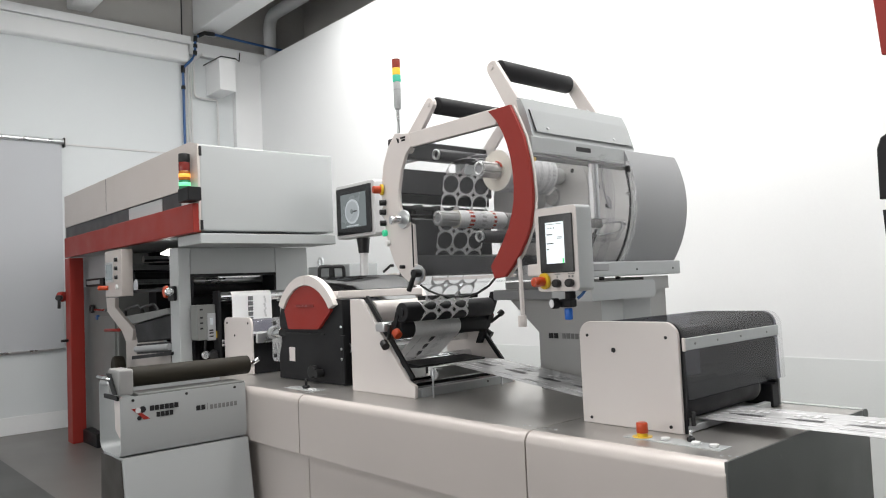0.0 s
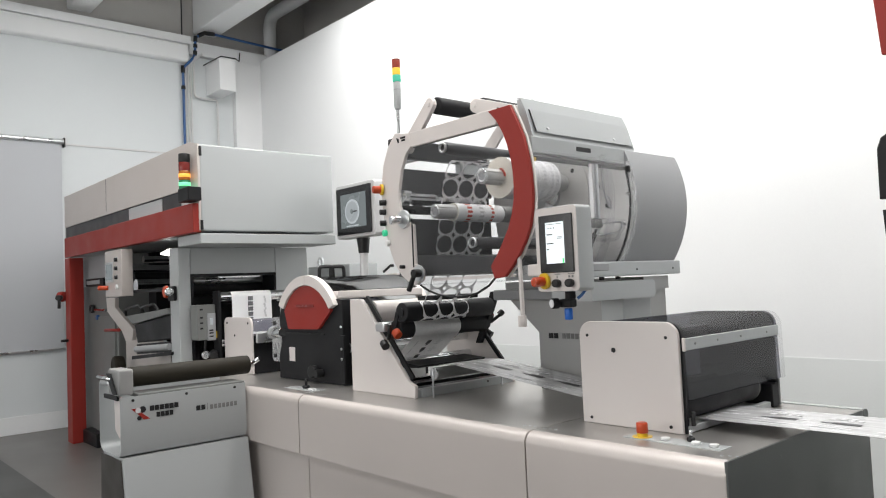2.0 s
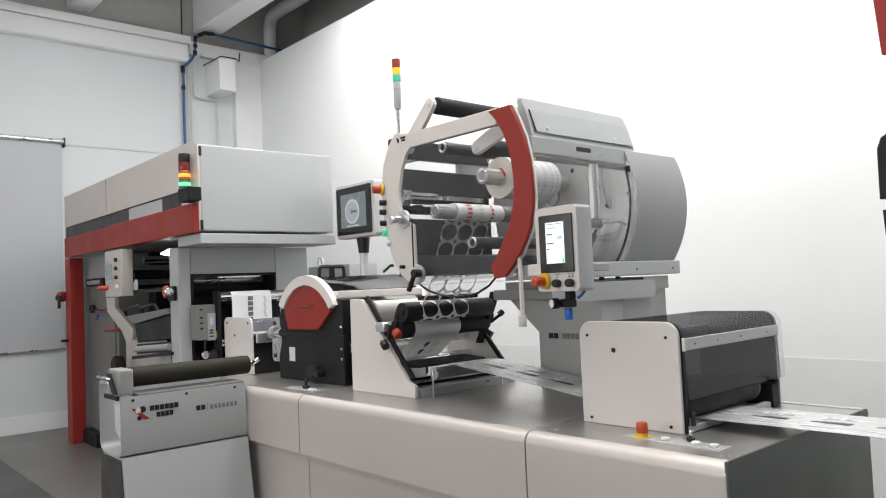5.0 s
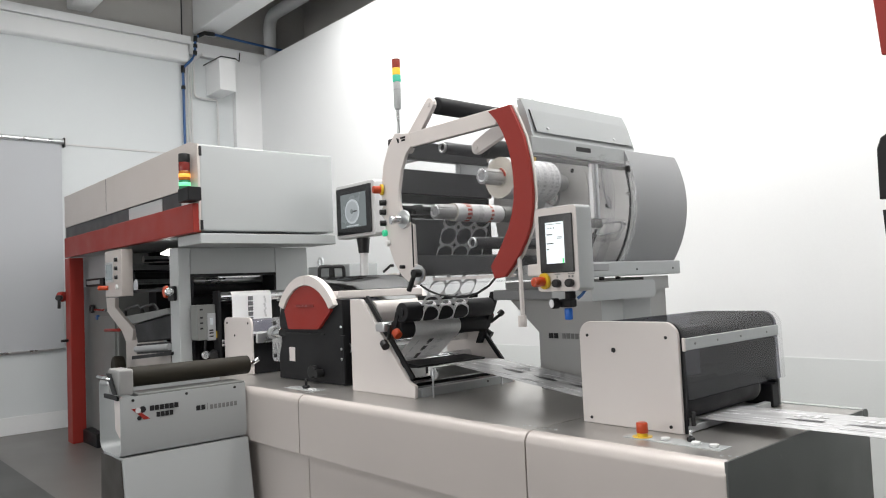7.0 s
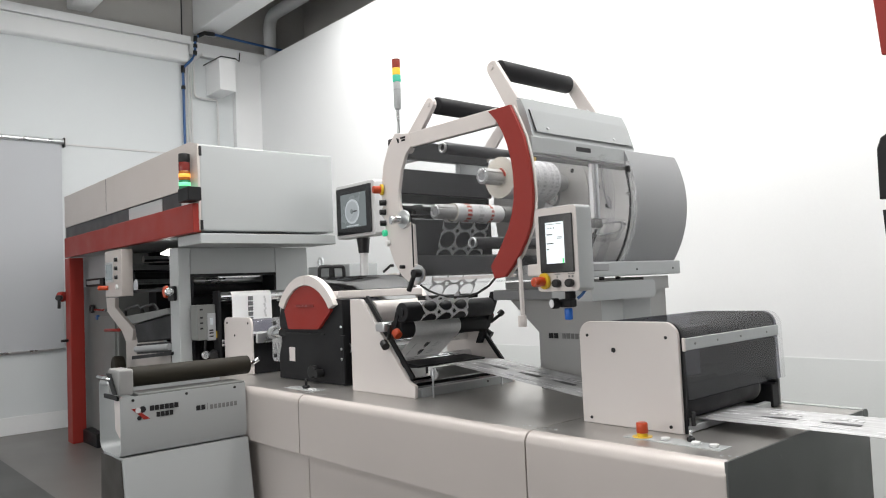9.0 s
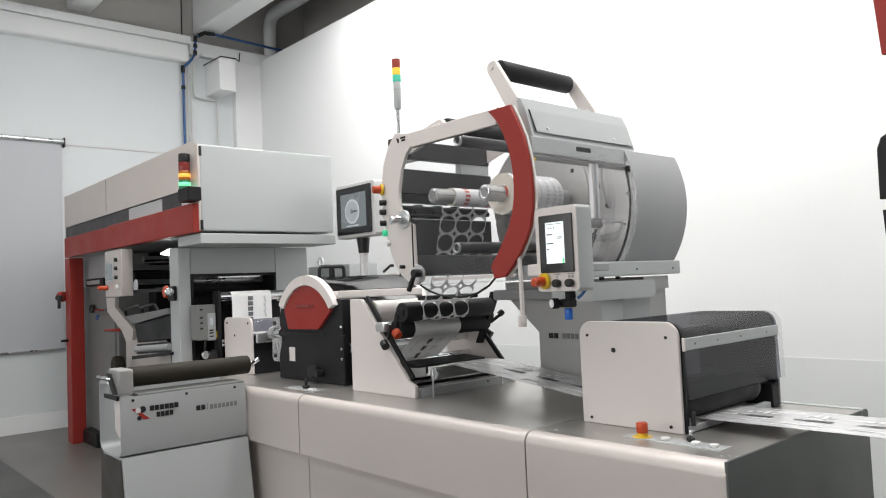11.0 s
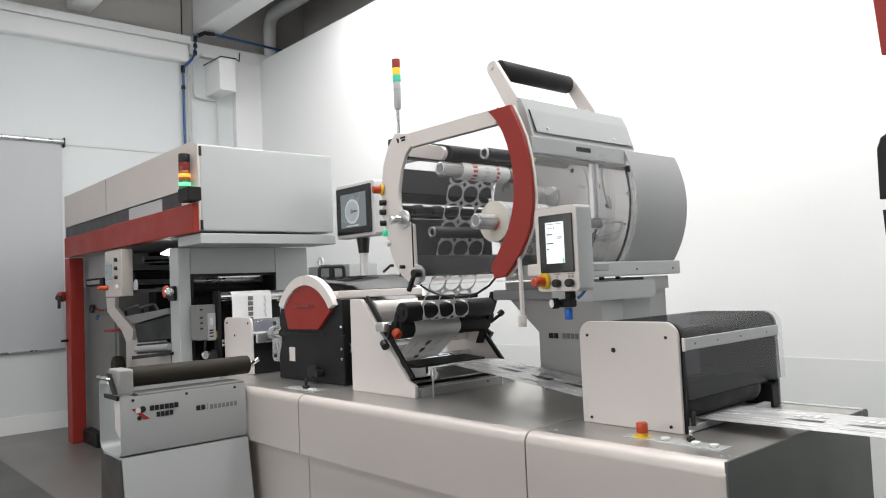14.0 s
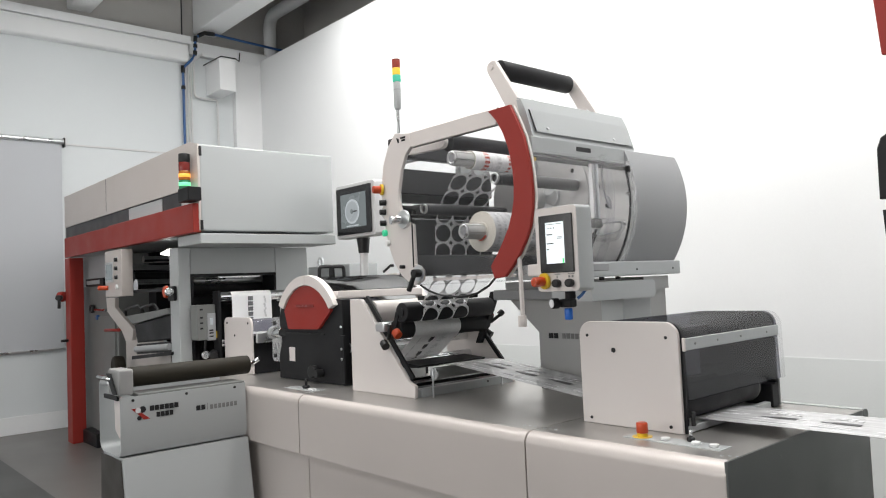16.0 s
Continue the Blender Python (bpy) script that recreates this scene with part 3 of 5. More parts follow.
part("lifting_eye", bm_ring(-5.78, 1.725, 0.045, 0.025, 0, 360, 3.62, 3.637, 24), ALU, rear, "steel lifting eye")

# ---- roller stand in the aisle ----
stand = thing("roller_stand", "free-standing light grey guide stand with a rubber-covered roller", "stand")
sx, sy0, sy1 = -4.2, 1.345, 2.075
# dark colour that holds the shade on the pedestal's near side
SIDESHADE = mat("dark_brown_grey_side_shade", (0.075, 0.068, 0.062), 0.35, metal=0.3, vary=0.05)
part("front_panel", bm_prism([(sx - 0.36, 0.66), (sx - 0.34, 0.63), (sx - 0.30, 0.612), (sx - 0.05, 0.612), (sx - 0.015, 0.622), (sx, 0.66), (sx, 0.935), (sx - 0.006, 0.935), (sx - 0.006, 0.662), (sx - 0.02, 0.63), (sx - 0.05, 0.618), (sx - 0.30, 0.618), (sx - 0.335, 0.635), (sx - 0.354, 0.665), (sx - 0.354, 1.0), (sx - 0.36, 1.0)], "y", sy0, sy1), LIGHTG, stand, "bent grey sheet-metal trough")
part("pedestal", bm_prism([(sx - 0.32, 0.61), (sx + 0.0, 0.61), (sx + 0.10, 0.0), (sx - 0.36, 0.0)], "y", sy0 + 0.005, sy1 + 0.01, 0.008), LIGHTG, stand, "grey sloping pedestal")
part("pedestal_side_shade", bm_prism([(sx - 0.33, 0.6), (sx - 0.01, 0.6), (sx + 0.09, 0.0), (sx - 0.37, 0.0)], "y", sy0 - 0.003, sy0 + 0.003), SIDESHADE, stand, "thin side sheet with the side's shade in its colour")
part("end_plate", bm_prism([(sx - 0.2, 0.93), (sx - 0.1, 0.93), (sx - 0.06, 0.74), (sx - 0.12, 0.70), (sx - 0.19, 0.74)], "y", sy0 + 0.03, sy0 + 0.045, 0.004), PLATE, stand)
part("roller", bm_rod((sx - 0.13, sy0 + 0.085, 1.03), (sx - 0.13, sy1 + 0.083, 1.028), 0.056, 40, bevel=0.008), RUBBERB, stand, "olive-black rubber roller sleeve")
part("bearing_block", bm_box(sx - 0.2, sx - 0.02, sy0 + 0.0, sy0 + 0.082, 0.945, 1.085, 0.012), STEELC, stand, "aluminium bearing block")
part("bearing_strap", bm_prism([(sx - 0.19, 1.06), (sx - 0.13, 1.06), (sx - 0.03, 0.95), (sx - 0.09, 0.95)], "y", sy0 - 0.012, sy0 - 0.002), BLACKP, stand)
part("axle_end", bm_rod((sx - 0.13, sy1 + 0.083, 1.028), (sx - 0.13, sy1 + 0.12, 1.028), 0.02, 16), CHROME, stand)
part("end_lever", bm_rod((sx - 0.13, sy1 + 0.11, 1.03), (sx - 0.08, sy1 + 0.14, 1.06), 0.014, 10), CHROME, stand)
part("clamp_rod", bm_rod((sx - 0.33, sy0 - 0.01, 1.03), (sx - 0.12, sy0 + 0.0, 1.03), 0.014, 10), CHROME, stand)
part("clamp_rod", bm_rod((sx - 0.34, sy0 + 0.02, 1.0), (sx - 0.16, sy0 + 0.02, 1.0), 0.022, 10), ALU, stand)
part("clamp_bar", bm_box(sx - 0.28, sx - 0.05, sy0 + 0.0, sy0 + 0.012, 0.915, 0.94, 0.003), BLACKP, stand)
# dull grey here puts the shadow on the shelf into its colour
part("shade_toned_shelf", bm_box(sx - 0.19, sx - 0.01, sy0 + 0.1, sy1, 0.925, 0.945, 0.004), DKG, stand)
for yy in (1.412, 1.711, 2.005):
    part("screw", bm_rod((sx, yy, 0.915), (sx + 0.004, yy, 0.915), 0.008, 10), BLACK, stand)


def bars(parent, rows, material, x=None, y=None):
    """Flat bars that stand for lettering, on a face at x or y."""
    for a0, a1, z0, z1 in rows:
        b = bm_box(x, x + 0.002, a0, a1, z0, z1) if x is not None else bm_box(a0, a1, y - 0.002, y, z0, z1)
        part("lettering", b, material, parent)


bars(stand, [(1.502 + 0.0273 * k, 1.5255 + 0.0273 * k, 0.846, 0.874) for k in range(6)] + [(1.538 + 0.0243 * k, 1.5585 + 0.0243 * k, 0.808, 0.835) for k in range(4)], LOGOG, x=sx + 0.001)
bars(stand, [(1.766, 1.79, 0.81, 0.838), (1.796, 1.82, 0.81, 0.838)], LOGOG, x=sx + 0.001)
bars(stand, [(1.833, 1.8345, 0.802, 0.846)] + [(1.85 + 0.025 * k, 1.866 + 0.025 * k, 0.807, 0.833) for k in range(7)], LOGOL, x=sx + 0.001)
part("logo_mark", bm_prism([(1.402, 0.868), (1.45, 0.872), (1.425, 0.848)], "x", sx + 0.001, sx + 0.003), RED, stand)
part("logo_mark", bm_prism([(1.432, 0.842), (1.458, 0.842), (1.502, 0.804), (1.468, 0.804)], "x", sx + 0.001, sx + 0.003), RED, stand)
part("logo_mark", bm_rod((sx + 0.001, 1.463, 0.86), (sx + 0.003, 1.463, 0.86), 0.018, 16), LOGOG, stand)
part("logo_mark", bm_rod((sx + 0.001, 1.444, 0.815), (sx + 0.003, 1.444, 0.815), 0.012, 16), LOGOG, stand)
part("logo_mark", bm_rod((sx + 0.001, 1.438, 0.858), (sx + 0.0035, 1.438, 0.858), 0.015, 16), GREYPIPE, stand)

# ---- machine bed ----
bed = thing("machine_bed", "long warm-grey machine bed with a brushed dark steel top", "machine bed")
T0 = 0.9


def front_panel(x0, x1):
    """A front panel with a broad rounded upper edge."""
    pts = [(2.16, T0), (2.142, T0)] + arc(2.142, T0 - 0.045, 0.045, 90, 180, 16) + [(2.097, 0.585), (2.12, 0.575), (2.16, 0.575)]
    return bm_prism(pts, "x", x0, x1)


for x0, x1 in ((-5.45, -3.624), (-3.616, -1.952), (-1.944, -1.142)):
    part("front_panel", front_panel(x0, x1), PANEL, bed)
for x0, x1 in ((-5.45, -3.614), (-3.606, -1.952), (-1.944, -1.16)):
    part("lower_panel", bm_box(x0, x1, 2.145, 2.172, 0.05, 0.572, 0.004), PANEL, bed)
part("core", bm_box(-5.44, -1.15, 2.175, 3.2, 0.03, 0.86), BLACKP, bed)
part("plinth", bm_box(-5.4, -1.2, 2.2, 3.18, 0.0, 0.03), BLACKP, bed)
for x0, x1 in ((-5.45, -3.60), (-3.598, -1.952), (-1.948, -1.146)):
    part("top_plate", bm_box(x0, x1, 2.146, 3.2, 0.862, T0 + 0.001, 0.0015), STEEL, bed, "brushed dark steel top plate")
part("end_panel", bm_prism(rounded(2.1, 3.236, 0.04, T0 + 0.006, 0.02, "0010"), "x", -1.145, -1.137), ENDG, bed)
part("rear_lip", bm_box(-1.95, -1.146, 3.2, 3.234, 0.04, T0 + 0.006, 0.004), LIGHTG, bed)
for yy in (2.45, 2.95):
    part("screw", bm_rod((-1.137, yy, 0.86), (-1.135, yy, 0.86), 0.004, 8), DKG, bed)


def mushroom(parent, x, y, z, r=0.02, h=0.06):
    """An emergency stop on a flat top: yellow collar and orange-red head."""
    e = part("emergency_stop", join(bm_rod((x, y, z + 0.012), (x, y, z + h - 0.004), r, 24, r2=r * 0.97, bevel=0.004)), ORANGE, parent, "orange-red mushroom button")
    part("collar", bm_rod((x, y, z), (x, y, z + 0.012), r * 0.9, 20), YELLOW, e)


part("button_strip", bm_box(-1.60, -1.23, 2.235, 2.31, T0 + 0.001, T0 + 0.004), LIGHTG, bed, "pale engraved button plate")
part("yellow_disc", bm_rod((-1.543, 2.272, T0 + 0.004), (-1.543, 2.272, T0 + 0.006), 0.035, 24), YELLOW, bed)
mushroom(bed, -1.543, 2.272, T0 + 0.005, 0.0205, 0.054)
for xx in (-1.45, -1.335, -1.27):
    part("push_button", bm_rod((xx, 2.272, T0 + 0.004), (xx, 2.272, T0 + 0.014), 0.0155, 20, bevel=0.003), WHITEB, bed, "round white push button")
part("key_switch", bm_rod((-1.37, 2.3, T0 + 0.004), (-1.37, 2.3, T0 + 0.018), 0.014, 16, bevel=0.003), BLACK, bed)
part("key", bm_rod((-1.37, 2.3, T0 + 0.018), (-1.37, 2.3, T0 + 0.045), 0.006, 10), CHROME, bed)
part("button_strip", bm_box(-3.98, -3.66, 2.22, 2.30, T0 + 0.001, T0 + 0.004), LIGHTG, bed, "pale engraved button plate")
part("key_switch", bm_rod((-3.82, 2.27, T0 + 0.004), (-3.82, 2.27, T0 + 0.02), 0.022, 16, bevel=0.003), BLACK, bed)
part("key", bm_rod((-3.82, 2.27, T0 + 0.02), (-3.82, 2.27, T0 + 0.06), 0.008, 10), BLACK, bed)
for xx in (-3.74, -3.70):
    part("push_button", bm_rod((xx, 2.25, T0 + 0.004), (xx, 2.25, T0 + 0.012), 0.013, 16), WHITEB, bed)
for x0 in (-2.03, -1.925, -3.56, -3.68, -1.20):
    for k in range(3):
        part("screw", bm_rod((x0 + 0.022 * k, 2.19 + 0.006 * k, T0), (x0 + 0.022 * k, 2.19 + 0.006 * k, T0 + 0.003), 0.0055, 8), ALU, bed)

# ---- small infeed unit ----
infeed = thing("infeed_unit", "small guard unit with off-white side plate on the bed", "guide unit")
part("side_plate", bm_prism(rounded(-5.25, -4.82, T0 + 0.004, 1.30, 0.05, "0011"), "y", 2.44, 2.455), PLATE, infeed)
part("cover", bm_box(-5.1, -4.79, 2.456, 2.98, 1.2, 1.28, 0.02), SMOKE, infeed, "smoked clear cover")
part("body", bm_box(-5.05, -4.83, 2.46, 2.98, T0 + 0.004, 1.17), BLACKP, infeed)
part("back_plate", bm_prism(rounded(-5.25, -4.82, T0 + 0.004, 1.30, 0.05, "0011"), "y", 2.985, 3.0), PLATE, infeed)
part("rail", bm_box(-4.8, -4.77, 2.46, 2.95, 1.12, 1.19, 0.004), ALU, infeed)
for a, b in ((-5.2, 1.26), (-4.87, 1.26), (-5.08, 1.17)):
    part("screw", bm_rod((a, 2.44, b), (a, 2.437, b), 0.009, 8), BLACK, infeed)

# ---- die-cutting unit with its red end cover ----
die = thing("die_cutting_unit", "black die-cutting unit with red end cover and white hood", "machine unit")
part("body", bm_prism([(-4.47, T0 + 0.002), (-3.70, T0 + 0.002), (-3.70, 1.41), (-3.80, 1.42), (-3.95, 1.49), (-4.25, 1.49), (-4.42, 1.38), (-4.46, 1.3), (-4.43, 1.14), (-4.47, 1.06)], "y", 2.46, 2.62, 0.006), BLACKP, die, "matt black side casting")
part("inner_block", bm_box(-4.4, -3.72, 2.62, 3.12, T0 + 0.002, 1.39), BLACKP, die)
part("red_cover", bm_prism(arc(-4.073, 1.183, 0.32, 150, 31, 20) + [(-3.935, 1.24), (-3.945, 1.232), (-4.3, 1.228), (-4.311, 1.238)], "y", 2.44, 2.459), RED, die, "red pentagonal end cover")
part("badge", bm_box(-4.19, -3.98, 2.434, 2.4368, 1.37, 1.385), LAMPRD, die)
hood_l = arc(-4.073, 1.183, 0.385, 149, 90.4, 12) + arc(-4.073, 1.183, 0.324, 90.4, 147, 12)
hood_r = arc(-4.073, 1.183, 0.385, 89.8, 31, 12) + arc(-4.073, 1.183, 0.324, 33, 89.8, 12)
part("hood", bm_prism(hood_l, "y", 2.428, 2.47), PLATE, die, "white curved hood rim")
part("hood", bm_prism(hood_r, "y", 2.428, 2.47), PLATE, die, "white curved hood rim")
part("hood", bm_prism(hood_l, "y", 3.135, 3.17), PLATE, die, "white curved hood rim")
part("hood", bm_prism(hood_r, "y", 3.135, 3.17), PLATE, die, "white curved hood rim")
part("hood_rail", bm_box(-3.815, -3.76, 2.4705, 3.134, 1.415, 1.462, 0.006), PLATE, die)
part("hood_window", bm_prism(arc(-4.073, 1.183, 0.375, 148, 49, 18) + arc(-4.073, 1.183, 0.369, 49, 148, 18), "y", 2.4705, 3.134), SMOKEG, die, "smoked clear hood window")
for yy in (2.6, 2.685):
    part("hood_handle", bm_path(bend([(-4.08, yy - 0.052, 1.55), (-4.08, yy - 0.05, 1.622), (-4.08, yy + 0.05, 1.622), (-4.08, yy + 0.052, 1.55)], 0.025), 0.012, 8), BLACK, die)
for (x, z, r, m) in ((-4.1, 1.3, 0.11, CHROME), (-4.1, 1.05, 0.1, ALU), (-3.76, 1.3, 0.04, CHROME), (-3.72, 1.12, 0.035, CHROME)):
    part("cylinder", bm_rod((x, 2.5, z), (x, 3.05, z), r, 32), m, die)
part("groove", bm_box(-4.42, -3.9, 2.452, 2.4595, 1.195, 1.205), BLACK, die)
part("side_strip", bm_box(-3.66, -3.6, 2.5, 3.0, T0 + 0.002, 1.38, 0.004), LIGHTG, die)
part("label_plate", bm_box(-4.33, -4.26, 2.4565, 2.459, 1.02, 1.11), PLATE, die)
part("knob", bm_rod((-4.0, 2.45, 0.97), (-4.0, 2.41, 0.97), 0.04, 20, bevel=0.005), BLACK, die)
part("knob", bm_rod((-3.93, 2.45, 0.965), (-3.93, 2.4, 0.965), 0.025, 12), BLACK, die)
part("adjuster", bm_rod((-4.5, 2.45, 1.2), (-4.38, 2.44, 1.205), 0.034, 24, bevel=0.005), CHROME, die, "knurled steel adjuster")
part("adjuster", bm_rod((-4.54, 2.455, 1.198), (-4.5, 2.45, 1.2), 0.042, 24, bevel=0.004), ALU, die)
part("side_bracket", bm_prism(rounded(-4.64, -4.52, 1.0, 1.3, 0.03), "y", 2.5, 2.515, 0.003), CLEARH, die, "clear acrylic bracket")
for zz in (1.04, 1.26):
    part("bracket_bolt", bm_rod((-4.59, 2.5, zz), (-4.59, 2.49, zz), 0.014, 12), BLACK, die)
part("end_hinge", bm_box(-3.71, -3.67, 2.44, 2.455, 0.92, 1.2, 0.003), BLACKP, die)
for zz in (1.06, 1.12, 1.25):
    part("screw", bm_rod((-3.69, 2.44, zz), (-3.69, 2.435, zz), 0.008, 8), ALU, die)

# ---- label peeling unit with sloping cheeks ----
peel = thing("peeling_unit", "label peeling unit with off-white triangular cheeks and rubber rollers", "machine unit")
cheek = [(-3.505, T0 + 0.002), (-2.95, T0 + 0.002), (-2.945, 0.965), (-3.0, 0.985), (-3.39, 1.41), (-3.5, 1.412)]
part("cheek", bm_prism(cheek, "y", 2.38, 2.40, 0.003), PLATE, peel)
part("cheek", bm_prism(cheek, "y", 3.1, 3.12, 0.003), PLATE, peel)
for yy in (2.403, 3.086):
    part("cheek_rail", bm_prism([(-2.998, 0.988), (-2.98, 1.004), (-3.365, 1.43), (-3.387, 1.413)], "y", yy - 0.002, yy + 0.012), BLACKP, peel, "black sloping edge rail")
part("base_frame", join(bm_box(-3.48, -2.96, 2.405, 2.43, T0 + 0.002, 0.94), bm_box(-2.985, -2.95, 2.43, 3.098, T0 + 0.002, 0.945)), LIGHTG, peel)
for yy in (2.9, 3.06):
    part("frame_screw", bm_rod((-2.95, yy, 0.93), (-2.947, yy, 0.93), 0.006, 8), BLACK, peel)
part("base_plate", bm_box(-3.45, -2.99, 2.44, 3.09, T0 + 0.002, 0.91), BLACKP, peel)
part("guide_drum", bm_rod((-3.35, 2.42, 1.34), (-3.35, 3.09, 1.34), 0.06, 32), PLATE, peel)
part("dark_bar", bm_box(-3.36, -3.3, 2.42, 3.09, 1.2, 1.235, 0.004), BLACKP, peel)
part("upper_roller", bm_rod((-3.07, 2.41, 1.336), (-3.07, 3.055, 1.336), 0.052, 36, bevel=0.005), RUBBER, peel, "black rubber nip roller")
part("lower_roller", bm_rod((-3.14, 2.42, 1.245), (-3.14, 3.085, 1.245), 0.052, 36, bevel=0.005), RUBBER, peel, "black rubber nip roller")
part("roller_end", bm_rod((-3.07, 2.403, 1.336), (-3.07, 2.4095, 1.336), 0.022, 20), BLACKP, peel)
part("upper_bar", bm_box(-3.24, -3.1, 2.66, 3.0, 1.39, 1.415, 0.004), BLACKP, peel)
part("arm", bm_prism([(-3.17, 1.19), (-3.14, 1.19), (-3.09, 1.33), (-3.115, 1.34)], "y", 2.404, 2.412), BLACKP, peel)
for yy, s in ((2.36, 1), (3.125, -1)):
    part("clamp_body", bm_box(-3.245, -3.16, min(yy, yy + 0.05 * s), max(yy, yy + 0.05 * s), 1.235, 1.285, 0.012), ALU, peel)
    part("clamp_lever", bm_rod((-3.15, yy + 0.02 * s, 1.2), (-3.11, yy + 0.0 * s, 1.28), 0.01, 10), BLACK, peel)
    part("clamp_screw", bm_rod((-3.17, yy, 1.18), (-3.14, yy - 0.01 * s, 1.16), 0.022, 12), BLACK, peel)
part("far_arm", bm_prism([(-3.2, 1.12), (-3.16, 1.12), (-3.03, 1.36), (-3.03, 1.42), (-3.06, 1.42), (-3.08, 1.36)], "y", 3.06, 3.084), BLACKP, peel)
part("far_grip", bm_rod((-3.15, 3.122, 1.275), (-3.13, 3.15, 1.285), 0.017, 14, bevel=0.005), LAMPRD, peel, "dark red lock grip")
part("far_lever", join(bm_rod((-3.13, 3.125, 1.24), (-3.06, 3.14, 1.285), 0.01, 10), bm_rod((-3.06, 3.13, 1.285), (-3.055, 3.15, 1.3), 0.018, 12)), BLACK, peel)
part("orange_grip", bm_rod((-3.1, 2.385, 1.24), (-3.07, 2.385, 1.215), 0.024, 14, bevel=0.005), ORANGE, peel, "orange plastic lock grip")
part("turn_roller", bm_rod((-3.3, 2.42, 1.05), (-3.3, 3.09, 1.05), 0.03, 24), CHROME, peel)
part("lower_bar", bm_prism([(-3.13, 1.045), (-2.97, 1.05), (-2.96, 1.062), (-3.13, 1.075)], "y", 2.43, 2.9), BLACKP, peel, "black peeling plate")
part("exit_roller", bm_rod((-2.9, 2.475, 1.022), (-2.9, 2.95, 1.022), 0.03, 28), DKG, peel)
part("exit_ring", bm_rod((-2.9, 2.468, 1.022), (-2.9, 2.4745, 1.022), 0.03, 28), ALU, peel)
for yy in (2.466, 2.965):
    part("exit_bracket", bm_box(-2.905, -2.897, yy - 0.008, yy, T0 + 0.002, 1.045, 0.001), ALU, peel)
for (x, z) in ((-3.32, 1.16), (-3.1, 0.96)):
    part("idler", bm_rod((x, 2.42, z), (x, 3.09, z), 0.025, 20), CHROME, peel)

# ---- outfeed unit with its guard ----
out = thing("outfeed_unit", "outfeed roller unit with rounded off-white side plate and smoked guard", "machine unit")
side = rounded(-1.893, -1.452, T0 + 0.002, 1.302, 0.055, "0011")
part("side_plate", bm_prism(side, "y", 2.388, 2.404, 0.003), PLATE, out)
part("side_edge", bm_prism(rounded(-1.875, -1.443, T0 + 0.002, 1.300, 0.055, "0011"), "y", 2.4042, 2.418), BLACKP, out)
part("far_plate", bm_prism(rounded(-1.84, -1.45, T0 + 0.002, 1.30, 0.055, "0011"), "y", 3.13, 3.15, 0.003), BLACKP, out)
for a, b, r in ((-1.853, 1.247, 0.0062), (-1.5, 1.245, 0.0062), (-1.731, 1.192, 0.0095), (-1.85, 0.924, 0.0062), (-1.498, 0.924, 0.0062)):
    part("screw", bm_rod((a, 2.388, b), (a, 2.385, b), r, 12), BLACK, out)
gx = [(-1.84, 1.19), (-1.84, 1.25)] + arc(-1.79, 1.25, 0.05, 180, 90, 6) + [(-1.5, 1.30)] + arc(-1.5, 1.245, 0.055, 90, 0, 6) + [(-1.44, 1.02)]
part("guard", bm_prism(gx + [(p[0] - 0.005, p[1] - 0.005) for p in reversed(gx)], "y", 2.4185, 3.155), SMOKEO, out, "smoked clear bent guard")
part("guard_flange", bm_prism(gx + [(p[0] - 0.005, p[1] - 0.005) for p in reversed(gx)], "y", 3.1555, 3.2), CLEAR, out, "clear guard edge")
part("guard_rail", bm_box(-1.4385, -1.426, 2.394, 3.13, 1.2, 1.243, 0.003), LIGHTG, out, "light grey guard rail")
part("rail_cap", bm_box(-1.436, -1.424, 2.386, 2.3935, 1.198, 1.245, 0.002), PLATE, out)
for yy in (2.46, 2.62, 2.8, 3.02):
    part("rail_screw", bm_rod((-1.426, yy, 1.221), (-1.424, yy, 1.221), 0.0045, 8), DKG, out)
part("outfeed_roller", bm_rod((-1.51, 2.42, 1.0), (-1.51, 2.99, 1.0), 0.062, 36, bevel=0.004), RUBBER, out)
part("roller_rim", bm_tube((-1.51, 2.975, 1.0), (-1.51, 2.979, 1.0), 0.0628, 0.05, 36), DKG, out)
part("roller_axle", bm_rod((-1.51, 2.99, 1.0), (-1.51, 3.13, 1.0), 0.02, 16), BLACKP, out)
part("outfeed_roller", bm_rod((-1.66, 2.42, 1.12), (-1.66, 3.12, 1.12), 0.08, 36), ROLLG, out)
part("outfeed_roller", bm_rod((-1.75, 2.41, 0.99), (-1.75, 3.12, 0.99), 0.05, 36), RUBBER, out)
part("inner_block", bm_box(-1.83, -1.74, 2.42, 3.12, 1.08, 1.24), DARKC, out)
# the guard's pale rectangular reflection, built as a mid grey plate
part("guard_reflection_plate", bm_box(-1.53, -1.525, 2.42, 2.66, 1.085, 1.195, 0.002), MIDG, out)
part("end_block", bm_box(-1.5, -1.44, 3.07, 3.129, T0 + 0.002, 1.0, 0.004), BLACKP, out)
part("far_cover", bm_box(-1.5, -1.445, 3.1515, 3.155, T0 + 0.002, 1.015, 0.001), LIGHTG, out)
part("end_knob", bm_rod((-1.43, 2.425, 0.98), (-1.43, 2.425, 0.93), 0.008, 10), BLACK, out)
part("lower_rail", bm_box(-1.47, -1.44, 2.41, 3.05, T0 + 0.004, T0 + 0.03, 0.003), LIGHTG, out)
